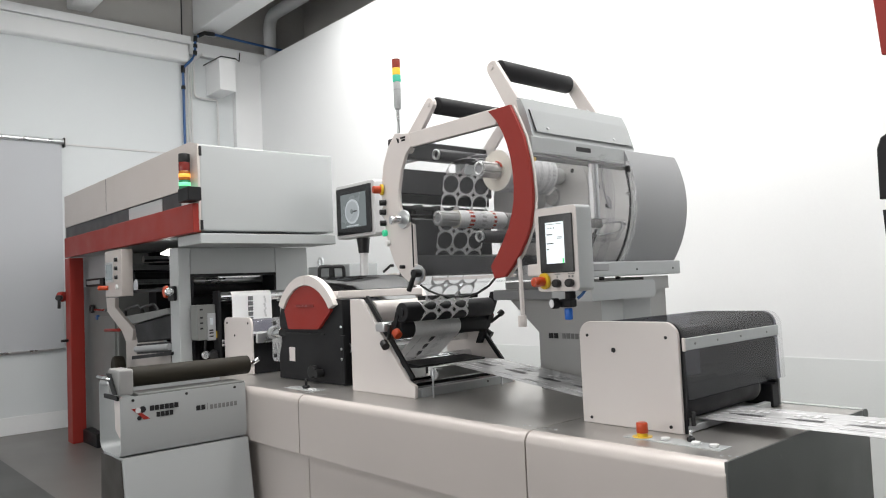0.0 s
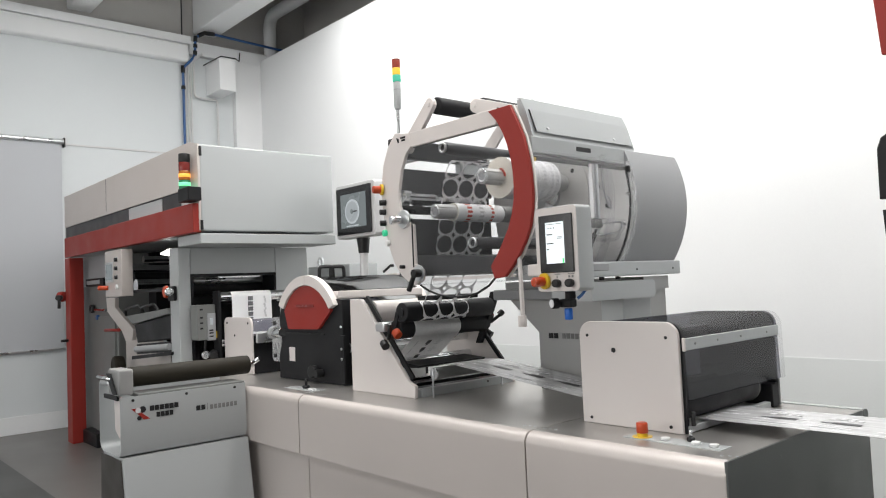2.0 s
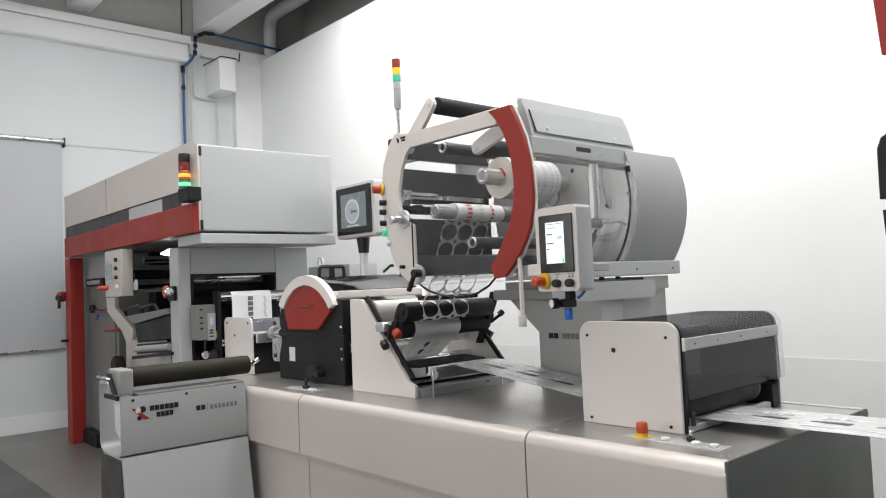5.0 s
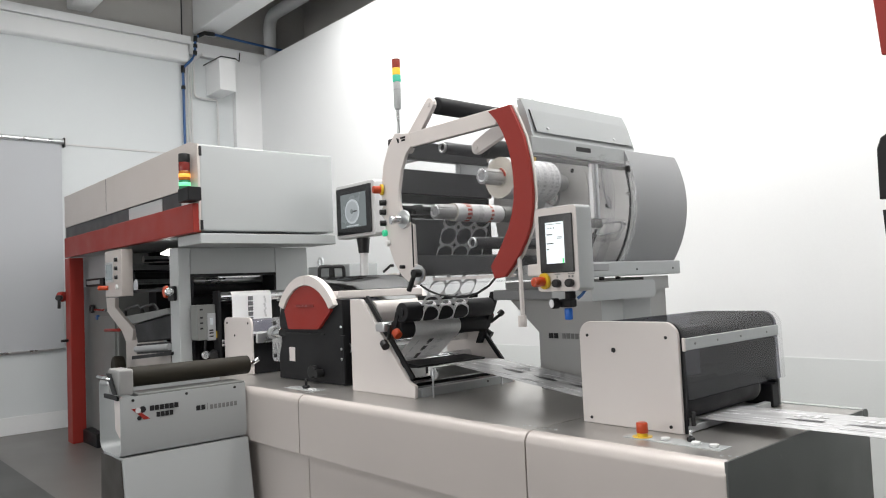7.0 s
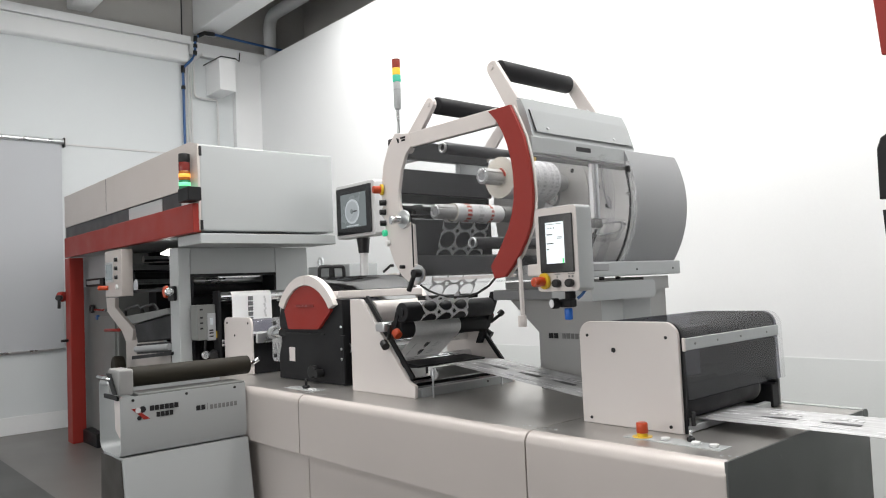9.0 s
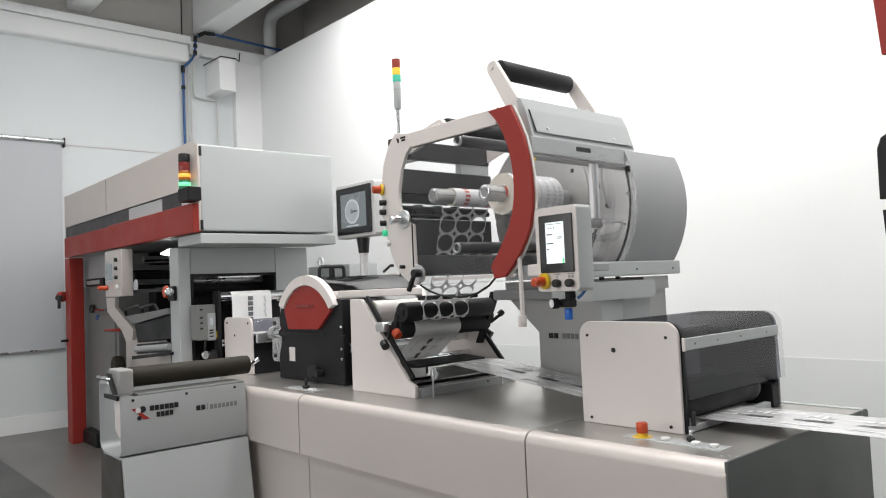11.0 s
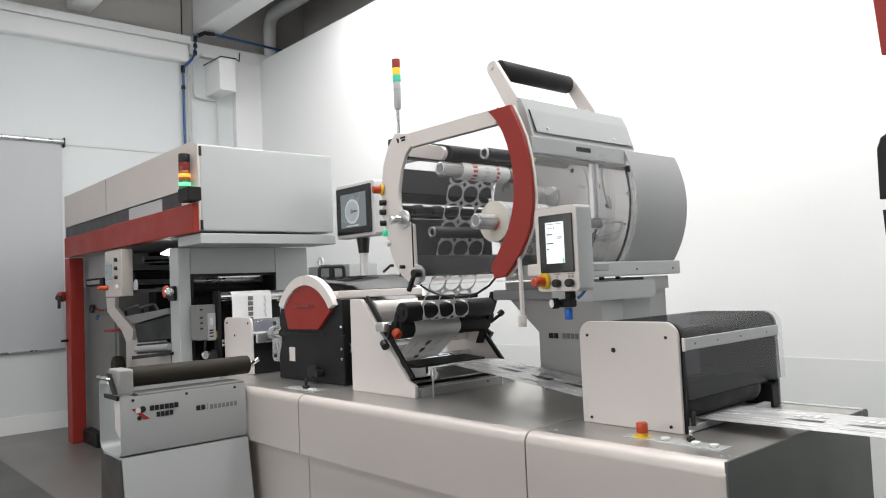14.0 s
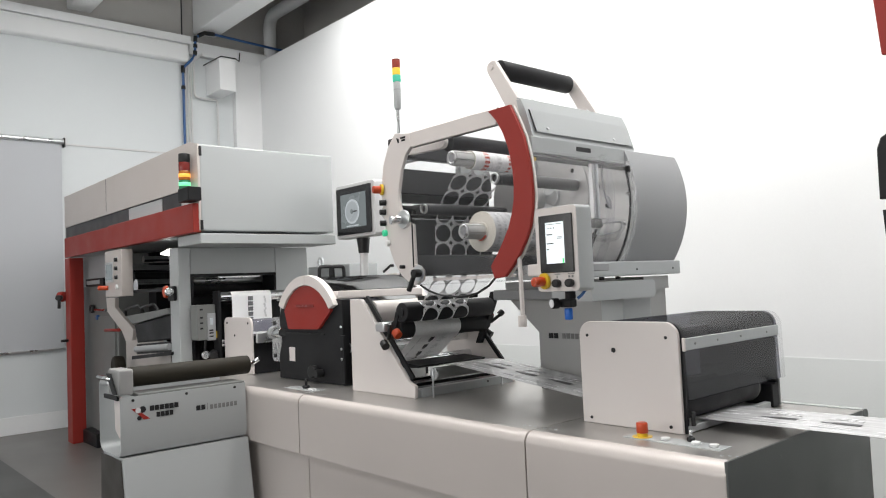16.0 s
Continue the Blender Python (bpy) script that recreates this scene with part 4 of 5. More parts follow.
# frames and panes of the added south windows, out of view
for i, wx in enumerate((-6.0, -2.5, 1.0)):
    w = tagged(new("window_%d" % (i + 1)), "unseen white-framed window, added to hold a front fill light", "", "", "structure")
    part("window_frame", join(bm_box(wx - 1.3, wx + 1.3, -5.12, -5.06, 1.3, 1.36), bm_box(wx - 1.3, wx + 1.3, -5.12, -5.06, 3.24, 3.3), bm_box(wx - 1.3, wx - 1.24, -5.12, -5.06, 1.36, 3.24), bm_box(wx + 1.24, wx + 1.3, -5.12, -5.06, 1.36, 3.24)), WALL, w)
    part("pane", bm_box(wx - 1.24, wx + 1.24, -5.1, -5.09, 1.36, 3.24), CLEAR, w).visible_shadow = False

# ---- turret rewinder ----
rew = thing("turret_rewinder", "large turret rewinder with grey drum, clear guard and red arc", "machine")
GX, GZ, GR = -2.43, 1.83, 0.5
part("column", bm_prism([(-2.63, T0 + 0.004), (-2.63, 1.2), (-2.86, 1.4), (-2.86, 1.47), (-1.97, 1.47), (-1.97, 1.41), (-1.99, 1.41), (-1.99, T0 + 0.004)], "y", 2.98, 3.19, 0.004), STEELC, rew, "brushed steel pedestal column")
bars(rew, [(-2.56, -2.53, 1.17, 1.197), (-2.524, -2.498, 1.17, 1.197)], LOGOG, y=2.979)
bars(rew, [(-2.47 + 0.028 * k, -2.45 + 0.028 * k, 1.17, 1.197) for k in range(8)], LOGOL, y=2.979)
part("cross_slide", bm_prism(rounded(2.5, 2.972, 1.377, 1.455, 0.02, "0110"), "x", -2.12, -1.905), LIGHTG, rew)
part("cross_slide", bm_box(-2.86, -2.3, 2.88, 2.975, 1.375, 1.43, 0.008), MIDG, rew)
part("side_block", bm_box(-2.05, -1.93, 2.75, 2.97, 1.27, 1.383, 0.006), LIGHTG, rew)
part("tray", bm_box(-2.35, -1.95, 2.45, 3.27, 1.477, 1.542, 0.006), LIGHTG, rew, "light grey support tray")
for yy in (2.56, 2.66, 2.78):
    part("tray_screw", bm_rod((-1.97, yy, 1.476), (-1.97, yy, 1.462), 0.012, 10), BLACK, rew)
for yy in (2.9, 3.2):
    part("tray_screw", bm_rod((-1.95, yy, 1.505), (-1.947, yy, 1.505), 0.004, 10), BLACK, rew)
# drum behind the guard
DRUM = arc(GX, GZ, GR - 0.004, -35, 27, 24) + arc(GX, GZ, GR - 0.004, 153, 215, 24)
DRUM_IN = arc(GX, GZ, GR - 0.02, -35, 27, 24) + arc(GX, GZ, GR - 0.02, 153, 215, 24)
part("drum", bm_prism(DRUM, "y", 3.0, 3.328, 0.004), MIDG, rew, "grey powder-coated drum housing")
part("drum_collar", bm_ring(GX, GZ, GR, GR - 0.02, -35, 27, 2.9, 3.33, 24), MIDG, rew)
part("drum_rim", bm_ring(GX, GZ, GR + 0.003, GR - 0.006, -37, 20, 2.864, 2.899, 40), CLEARH, rew)
part("turret_wall", bm_prism(DRUM_IN, "y", 2.983, 2.999), INNER, rew, "bare aluminium inner wall")
# clear guard shell and its ribs
part("guard_shell", bm_ring(GX, GZ, GR - 0.004, GR - 0.01, -42, 20, 2.222, 2.8565, 40), CLEAR, rew, "clear polycarbonate guard shell")
part("guard_rib", bm_ring(GX, GZ, GR + 0.002, GR - 0.018, -40, 22, 2.70, 2.735, 30), CLEAR, rew)
part("guard_clip", bm_box(-1.96, -1.938, 2.862, 2.88, 1.945, 1.978, 0.006), BLACK, rew)
part("guard_grip", bm_path(bend([(-1.955, 2.6, 1.7), (-1.93, 2.62, 1.72), (-1.93, 2.8, 1.72), (-1.955, 2.82, 1.7), (-1.98, 2.8, 1.64), (-1.98, 2.6, 1.64), (-1.955, 2.58, 1.69)], 0.02), 0.009, 8), CLEAR, rew)
part("inner_post", bm_box(-2.02, -1.995, 2.668, 2.684, 1.735, 1.985, 0.004), ALU, rew)
part("inner_post", bm_box(-2.02, -1.995, 2.694, 2.712, 1.735, 1.985, 0.004), ALU, rew)
part("post_foot", bm_box(-2.025, -1.99, 2.662, 2.718, 1.695, 1.733, 0.005), DKG, rew)
part("inner_hose", bm_path(bend([(-2.0, 2.745, 1.985), (-2.0, 2.742, 1.9), (-2.0, 2.765, 1.82), (-2.0, 2.8, 1.775), (-2.0, 2.8, 1.82), (-2.0, 2.775, 1.84)], 0.02), 0.004, 6), MIDG, rew)
part("clear_bracket", bm_path(bend([(-2.0, 2.68, 1.665), (-2.0, 2.73, 1.715), (-2.0, 2.87, 1.725), (-2.0, 2.865, 1.69), (-2.0, 2.82, 1.675), (-2.0, 2.69, 1.66)], 0.012), 0.004, 6), LIGHTG, rew)
part("shell_seal", bm_ring(GX, GZ, GR - 0.002, GR - 0.012, -40, 14, 2.857, 2.8605, 40), BLACKP, rew, "dark curved seal strip")
# top cover with its rail
part("rail", bm_box(-2.06, -1.985, 2.262, 2.978, 1.992, 2.062, 0.005), LIGHTG, rew, "light grey guard rail")
part("rail_slot", bm_box(-1.986, -1.9835, 2.55, 2.65, 2.022, 2.042, 0.001), BLACK, rew)
# black strip paints the shadow gap along the rail's underside
part("rail_shadow_strip", bm_box(-2.06, -1.9865, 2.26, 2.99, 1.979, 1.991), BLACKP, rew)
part("top_cover", bm_prism([(-2.001, 2.064), (-1.996, 2.064), (-2.031, 2.18), (-2.058, 2.236), (-2.075, 2.24), (-2.075, 2.234), (-2.061, 2.23), (-2.036, 2.181)], "y", 2.285, 3.005, 0.001), LIGHTG, rew, "light grey bevelled top cover")
part("cover_end", bm_prism([(-2.04, 2.064), (-2.002, 2.064), (-2.037, 2.18), (-2.062, 2.229), (-2.078, 2.229), (-2.06, 2.15)], "y", 2.2855, 2.289), LIGHTG, rew)
part("cover_gap", bm_prism([(-1.996, 2.085), (-1.9935, 2.085), (-2.0275, 2.183), (-2.031, 2.183)], "y", 2.304, 2.309), BLACKP, rew)
part("cover_flap", bm_prism([(-1.997, 2.084), (-1.9925, 2.084), (-2.0275, 2.183), (-2.032, 2.183)], "y", 2.31, 2.99), LIGHTG, rew)
for yy, zz, xx in ((2.37, 2.1, -1.988), (2.83, 2.1, -1.988), (2.4, 2.247, -2.09), (2.78, 2.247, -2.09)):
    part("cover_screw", bm_rod((xx, yy, zz), (xx + 0.004, yy, zz + 0.003), 0.007, 8), ALU, rew)
part("yellow_switch", bm_box(-2.03, -2.0, 2.275, 2.305, 1.962, 1.98, 0.003), YELLOW, rew)
# front frame: left plate, top bar, red arc
GY = 2.2
left = [(-2.693, 2.193), (-2.80, 2.212)] + [(-2.86, 2.15), (-2.9, 2.07), (-2.922, 1.97), (-2.918, 1.86), (-2.905, 1.77), (-2.875, 1.66), (-2.84, 1.585), (-2.79, 1.525), (-2.74, 1.492), (-2.68, 1.476), (-2.635, 1.50), (-2.632, 1.545)] + [(-2.685, 1.575), (-2.69, 1.76), (-2.755, 1.79), (-2.787, 1.86), (-2.787, 1.93), (-2.76, 2.03), (-2.72, 2.10), (-2.68, 2.13)]
part("left_plate", bm_prism(left, "y", GY - 0.002, GY + 0.018, 0.003), PLATE, rew, "off-white curved control plate")
part("top_bar", bm_box(-2.69, -2.12, GY, GY + 0.016, 2.125, 2.195, 0.003), PLATE, rew)
part("top_bar_edge", bm_box(-2.69, -2.12, GY + 0.0165, GY + 0.03, 2.125, 2.2, 0.003), BLACKP, rew)
part("red_arc", bm_prism([(-2.035, 2.19), (-2.0, 2.12), (-1.97, 2.05), (-1.95, 1.97), (-1.94, 1.9), (-1.935, 1.82), (-1.94, 1.76), (-1.955, 1.69), (-1.985, 1.63), (-2.02, 1.58), (-2.06, 1.535), (-2.105, 1.493), (-2.165, 1.488), (-2.185, 1.54), (-2.145, 1.585), (-2.11, 1.635), (-2.075, 1.69), (-2.052, 1.745), (-2.038, 1.80), (-2.034, 1.86), (-2.036, 1.92), (-2.044, 1.975), (-2.06, 2.03), (-2.082, 2.085), (-2.115, 2.14), (-2.16, 2.188)], "y", GY - 0.006, GY + 0.012, 0.003), RED, rew, "broad red arc-shaped guard edge")
part("arc_backing", bm_prism([(-2.030, 2.19), (-1.995, 2.12), (-1.966, 2.05), (-1.946, 1.97), (-1.936, 1.9), (-1.931, 1.82), (-1.936, 1.76), (-1.951, 1.69), (-1.981, 1.63), (-2.016, 1.58), (-2.056, 1.53), (-2.106, 1.488), (-2.076, 1.6), (-2.006, 1.72), (-1.991, 1.85), (-2.006, 2.0), (-2.056, 2.19)], "y", GY + 0.013, GY + 0.024), PLATE, rew, "off-white arc backing")
front = [(-2.69, 2.12), (-2.12, 2.13), (-2.05, 1.98), (-2.04, 1.8), (-2.1, 1.64), (-2.17, 1.51), (-2.25, 1.445), (-2.36, 1.42), (-2.48, 1.425), (-2.58, 1.445), (-2.66, 1.48), (-2.69, 1.57), (-2.74, 1.8), (-2.785, 1.9), (-2.75, 2.04)]
part("front_window", bm_prism(front, "y", GY + 0.004, GY + 0.009), CLEARF, rew, "clear front guard window")
part("window_seal", bm_path([(x, GY + 0.006, z) for x, z in ((-2.66, 1.475), (-2.6, 1.447), (-2.54, 1.43), (-2.46, 1.418), (-2.36, 1.417), (-2.28, 1.43), (-2.21, 1.46), (-2.16, 1.5))], 0.005, 6), BLACK, rew)
part("door_edge", bm_box(-2.695, -2.689, GY - 0.006, GY - 0.002, 1.56, 1.79), BLACKP, rew)
part("hinge_disc", bm_rod((-2.745, GY - 0.002, 1.79), (-2.745, GY - 0.016, 1.79), 0.044, 28, bevel=0.003), ALU, rew)
part("hinge_pin", bm_rod((-2.752, GY - 0.016, 1.79), (-2.765, GY - 0.075, 1.785), 0.021, 20, bevel=0.003), CHROME, rew)
part("clamp_lever", join(bm_rod((-2.645, GY - 0.038, 1.53), (-2.69, GY - 0.04, 1.452), 0.011, 12, r2=0.013), bm_rod((-2.648, GY - 0.002, 1.53), (-2.645, GY - 0.048, 1.53), 0.019, 16, bevel=0.003)), BLACK, rew, "black clamping lever")
part("clamp_disc", bm_rod((-2.655, GY - 0.002, 1.53), (-2.655, GY - 0.008, 1.53), 0.038, 24), ALU, rew)
part("small_lever", join(bm_rod((-2.85, GY - 0.002, 1.575), (-2.85, GY - 0.02, 1.575), 0.007, 10), bm_rod((-2.85, GY - 0.018, 1.576), (-2.905, GY - 0.02, 1.548), 0.006, 10)), BLACK, rew)
part("small_knob", bm_rod((-2.765, GY - 0.002, 1.565), (-2.765, GY - 0.025, 1.565), 0.009, 12), BLACK, rew)
e = part("emergency_stop", bm_rod((-2.916, GY - 0.012, 1.952), (-2.928, GY - 0.05, 1.952), 0.019, 20, bevel=0.004), ORANGE, rew, "orange-red mushroom button")
part("collar", bm_rod((-2.912, GY - 0.002, 1.952), (-2.916, GY - 0.012, 1.952), 0.028, 20), YELLOW, e)
for zz in (1.885, 1.839, 1.785):
    part("switch_ring", bm_rod((-2.893 if zz < 1.88 else -2.888, GY - 0.002, zz), (-2.894 if zz < 1.88 else -2.889, GY - 0.008, zz), 0.018, 18), CHROME, rew)
    part("rotary_switch", bm_rod((-2.893 if zz < 1.88 else -2.888, GY - 0.002, zz), (-2.905, GY - 0.03, zz), 0.014, 14, bevel=0.002), BLACK, rew)
part("green_button", bm_rod((-2.893, GY - 0.002, 1.736), (-2.898, GY - 0.02, 1.736), 0.016, 16, bevel=0.002), GREENB, rew)
part("white_button", bm_rod((-2.873, GY - 0.002, 1.685), (-2.877, GY - 0.02, 1.685), 0.015, 16, bevel=0.002), WHITEB, rew)
bars(rew, [(-2.755 + 0.01 * k, -2.747 + 0.01 * k, 2.176, 2.184) for k in range(4)] + [(-2.747 + 0.01 * k, -2.739 + 0.01 * k, 2.163, 2.171) for k in range(3)], LOGOG, y=GY - 0.0025)
part("logo_mark", bm_prism([(-2.785, 2.186), (-2.768, 2.18), (-2.765, 2.158), (-2.775, 2.16)], "y", GY - 0.0045, GY - 0.0025), LOGOG, rew)
# dark inner covers behind the window, with gaps to the wall behind
part("inner_cover", bm_box(-2.99, -2.94, 2.3, 2.981, 2.13, 2.225, 0.006), DARKC, rew, "dark grey inner cover")
part("inner_cover", bm_box(-2.99, -2.93, 2.3, 2.981, 1.945, 2.072, 0.006), DARKC, rew, "dark grey inner cover")
part("inner_cover", bm_box(-2.995, -2.955, 2.3, 2.981, 1.90, 1.946, 0.004), BLACKP, rew)
part("inner_cover", bm_box(-2.995, -2.955, 2.34, 2.981, 1.845, 1.868, 0.004), BLACKP, rew)
part("inner_cover", bm_box(-2.985, -2.945, 2.3, 2.981, 1.62, 1.818, 0.006), DARKC, rew, "dark grey inner cover")
part("inner_cover", bm_prism([(-2.93, 1.63), (-2.25, 1.585), (-2.25, 1.52), (-2.95, 1.52)], "y", 2.31, 2.981), DARKC, rew, "dark grey lower cover")
part("inner_upright", bm_box(-2.99, -2.95, 2.765, 2.981, 2.06, 2.14), LIGHTG, rew)
part("gripper_rail", bm_rod((-2.93, 2.32, 1.87), (-2.93, 2.93, 1.87), 0.012, 14), BLACK, rew)
for yy in (2.42, 2.55, 2.68):
    part("valve", bm_box(-2.955, -2.93, yy, yy + 0.05, 1.84, 1.89, 0.004), BLACKP, rew)
for (x, z) in ((-2.49, 1.90), (-2.57, 1.86)):
    part("wall_boss", bm_rod((x, 2.983, z), (x, 2.955, z), 0.055, 24, bevel=0.004), ALU, rew)
for (x, z) in ((-2.17, 2.03), (-2.2, 1.92), (-2.15, 1.82), (-2.35, 2.02)):
    part("wall_screw", bm_rod((x, 2.983, z), (x, 2.976, z), 0.012, 10), BLACKP, rew)
for k, (x, z) in enumerate(((-2.2, 1.66), (-2.24, 1.67), (-2.16, 1.67))):
    part("cable", bm_path(bend([(x, 2.9, z + 0.03), (x, 2.85, z - 0.03), (x + 0.02, 2.8, z - 0.1)], 0.02), 0.012, 8), BLACK, rew)
# operator panel with its screen
hx0, hx1, hy = -1.862, -1.664, 2.12
part("panel_housing", bm_prism(rounded(hx0, hx1, 1.428, 1.742, 0.016), "y", hy, hy + 0.085, 0.004), LIGHTG, rew, "light grey operator panel housing")
part("panel_face", bm_prism(rounded(hx0 + 0.002, hx1 - 0.002, 1.43, 1.74, 0.016), "y", hy - 0.003, hy - 0.0004), PLATE, rew)
bz = part("panel_bezel", bm_box(-1.839, -1.681, hy - 0.01, hy - 0.0035, 1.498, 1.712, 0.003), BEZEL, rew, "black glass bezel")
part("screen", bm_box(-1.804, -1.719, hy - 0.0125, hy - 0.0105, 1.532, 1.684), SCREENW, bz, "lit white screen with dark entries")
for a, b, c, d in ((-1.797, -1.772, 1.637, 1.641), (-1.797, -1.767, 1.604, 1.608), (-1.797, -1.79, 1.582, 1.587), (-1.747, -1.727, 1.622, 1.624), (-1.747, -1.727, 1.627, 1.629), (-1.8, -1.724, 1.676, 1.6775), (-1.79, -1.787, 1.66, 1.665), (-1.777, -1.774, 1.66, 1.665), (-1.764, -1.761, 1.66, 1.665)):
    part("screen_entry", bm_box(a, b, hy - 0.0145, hy - 0.013, c, d), SCREEND, bz)
part("screen_mark", bm_box(-1.727, -1.721, hy - 0.0145, hy - 0.013, 1.532, 1.55), SCREENG, bz)
e = part("emergency_stop", bm_rod((-1.824, hy - 0.014, 1.468), (-1.834, hy - 0.058, 1.466), 0.0185, 20, bevel=0.004), ORANGE, rew, "orange-red mushroom button")
part("collar", bm_rod((-1.822, hy - 0.004, 1.469), (-1.824, hy - 0.014, 1.468), 0.03, 24), YELLOW, e)
for xx in (-1.76, -1.7):
    part("selector", bm_rod((xx, hy - 0.004, 1.459), (xx, hy - 0.028, 1.459), 0.015, 16, bevel=0.003), BLACK, rew)
bars(rew, [(-1.775, -1.75, 1.491, 1.493), (-1.713, -1.685, 1.491, 1.493), (-1.766, -1.764, 1.479, 1.487), (-1.712, -1.705, 1.479, 1.486), (-1.697, -1.69, 1.479, 1.486)], LOGOL, y=hy - 0.0035)
part("panel_bracket", bm_box(-1.94, -1.862, 2.15, 2.19, 1.49, 1.535, 0.004), PLATE, rew)
part("panel_arm", bm_box(-1.9, -1.78, 2.2, 2.46, 1.5, 1.53, 0.004), MIDG, rew)
part("guard_bottom", bm_box(-2.88, -2.1, 2.225, 2.85, 1.474, 1.48), CLEAR, rew, "clear guard bottom")
# off-white bar stands for the highlight along the clear sheet's edge
part("guard_bottom_highlight", bm_box(-2.68, -2.15, 2.3, 2.312, 1.492, 1.505), PLATE, rew)
part("regulator", join(bm_box(-1.8, -1.745, 2.16, 2.2, 1.368, 1.4, 0.006), bm_rod((-1.76, 2.18, 1.40), (-1.76, 2.18, 1.43), 0.02, 12)), BLACKP, rew, "black air pressure regulator")
part("regulator_gauge", bm_rod((-1.803, 2.16, 1.384), (-1.812, 2.135, 1.384), 0.02, 24, bevel=0.003), BLACKP, rew)
part("gauge_dial", bm_rod((-1.812, 2.1345, 1.384), (-1.813, 2.132, 1.384), 0.016, 24), PAPER, rew, "white gauge dial")
part("regulator_cup", bm_rod((-1.772, 2.18, 1.365), (-1.772, 2.18, 1.322), 0.0155, 16, bevel=0.004), BLUEC, rew, "blue filter cup")
part("regulator_hose", bm_path(bend([(-1.735, 2.19, 1.4), (-1.725, 2.2, 1.41), (-1.72, 2.22, 1.43)], 0.01), 0.006, 8), BLUE, rew)
part("gas_strut", join(bm_rod((-2.035, 2.21, 1.62), (-2.03, 2.21, 1.33), 0.0095, 12), bm_rod((-2.035, 2.21, 1.335), (-2.035, 2.21, 1.29), 0.018, 12, bevel=0.003)), PLATE, rew, "white rod with an end cap")

# ---- swinging lay-on roller arms ----
ARM_R, ARM_L = (-2.168, 2.198), (-2.962, 2.185)


def roller_arm(name, pivot, length, rubber):
    """A pair of flat arms with a rubber roller between them; at 0 degrees it points along +x."""
    def strip(y0, y1):
        return bm_prism(arc(0, 0, 0.04, 90, 270, 10) + arc(length, 0, 0.033, 270, 450, 10), "y", y0, y1, 0.003)

    a = part(name, strip(-0.025, 0.0), PLATE, rew, "off-white swinging arm")
    a.location = (pivot[0], 2.42, pivot[1])
    part("arm_plate", strip(0.542, 0.557), PLATE, a)
    part("cross_tube", bm_rod((0, -0.02, 0), (0, 0.55, 0), 0.018, 16), ALU, a)
    part("sleeve", bm_rod((length, 0.022, 0), (length, 0.512, 0), rubber, 36, bevel=0.006), RUBBER, a, "black rubber lay-on roller")
    part("axle", bm_rod((length, 0.0, 0), (length, 0.54, 0), 0.014, 16), CHROME, a)
    part("axle_cap", bm_rod((length, -0.029, 0), (length, 0.02, 0), 0.012, 20, bevel=0.002), PLATE, a)
    return a


arm_r = roller_arm("roller_arm", ARM_R, 0.29, 0.044)
arm_l = roller_arm("roller_arm", ARM_L, 0.272, 0.044)

# ---- turning turret with two winding spindles and two guide tubes ----
TC = (-2.585, 1.90)
RS, RT, TIP = 0.182, 0.256, 2.39
turret = part("turret", join(bm_rod((0, 0.5865, 0), (0, 0.5905, 0), 0.33, 64), bm_rod((0, 0.5, 0), (0, 0.586, 0), 0.07, 24)), INNER, rew, "aluminium turret disc")
turret.location = (TC[0], 2.39, TC[1])


def spindle(angle):
    """An air shaft with grooves along it, pointing to the front of the turret."""
    x, z = RS * math.cos(radians(angle)), RS * math.sin(radians(angle))
    prof = []
    for k in range(72):
        r = 0.0335 if k % 12 in (0, 1) else 0.038
        prof.append((r * math.cos(2 * math.pi * k / 72), r * math.sin(2 * math.pi * k / 72)))
    s = part("spindle", bm_prism(prof, "y", 0.008, 0.585), SHAFT, turret, "grooved aluminium winding shaft")
    s.location = (x, 0, z)
    part("tip_rim", bm_tube((0, 0.004, 0), (0, 0.0085, 0), 0.033, 0.022, 32), ALU, s)
    part("tip_face", bm_rod((0, 0.0055, 0), (0, 0.0085, 0), 0.02, 24), MIDG, s)
    part("shaft_collar", bm_rod((0, 0.47, 0), (0, 0.583, 0), 0.043, 32, bevel=0.004), STEELC, s, "grey steel collar at the turret")
    return s


def wound_roll(r, core_marks, count):
    """Wound film or a bare core on a shaft: side faces, surface and printed marks in one piece that spins with the shaft."""
    bm = join(bm_tube((0, 0.125, 0), (0, 0.455, 0), r, 0.0385, 48))
    for f in bm.faces:
        f.material_index = 1 if abs(f.normal.y) > 0.5 else 0
    me_extra = []
    for y0, y1, mi in core_marks:
        for k in range(count):
            a = 360 * k / count
            b = bm_prism(arc(0, 0, r + 0.0006, a, a + 360 / count * (0.55 if count > 1 else 1), 6 if count > 1 else 48) + arc(0, 0, r - 0.001, a + 360 / count * (0.55 if count > 1 else 1), a, 6 if count > 1 else 48), "y", y0, y1)
            for f in b.faces:
                f.material_index = mi
            me_extra.append(b)
    bm = join(bm, *me_extra) if me_extra else bm
    return bm


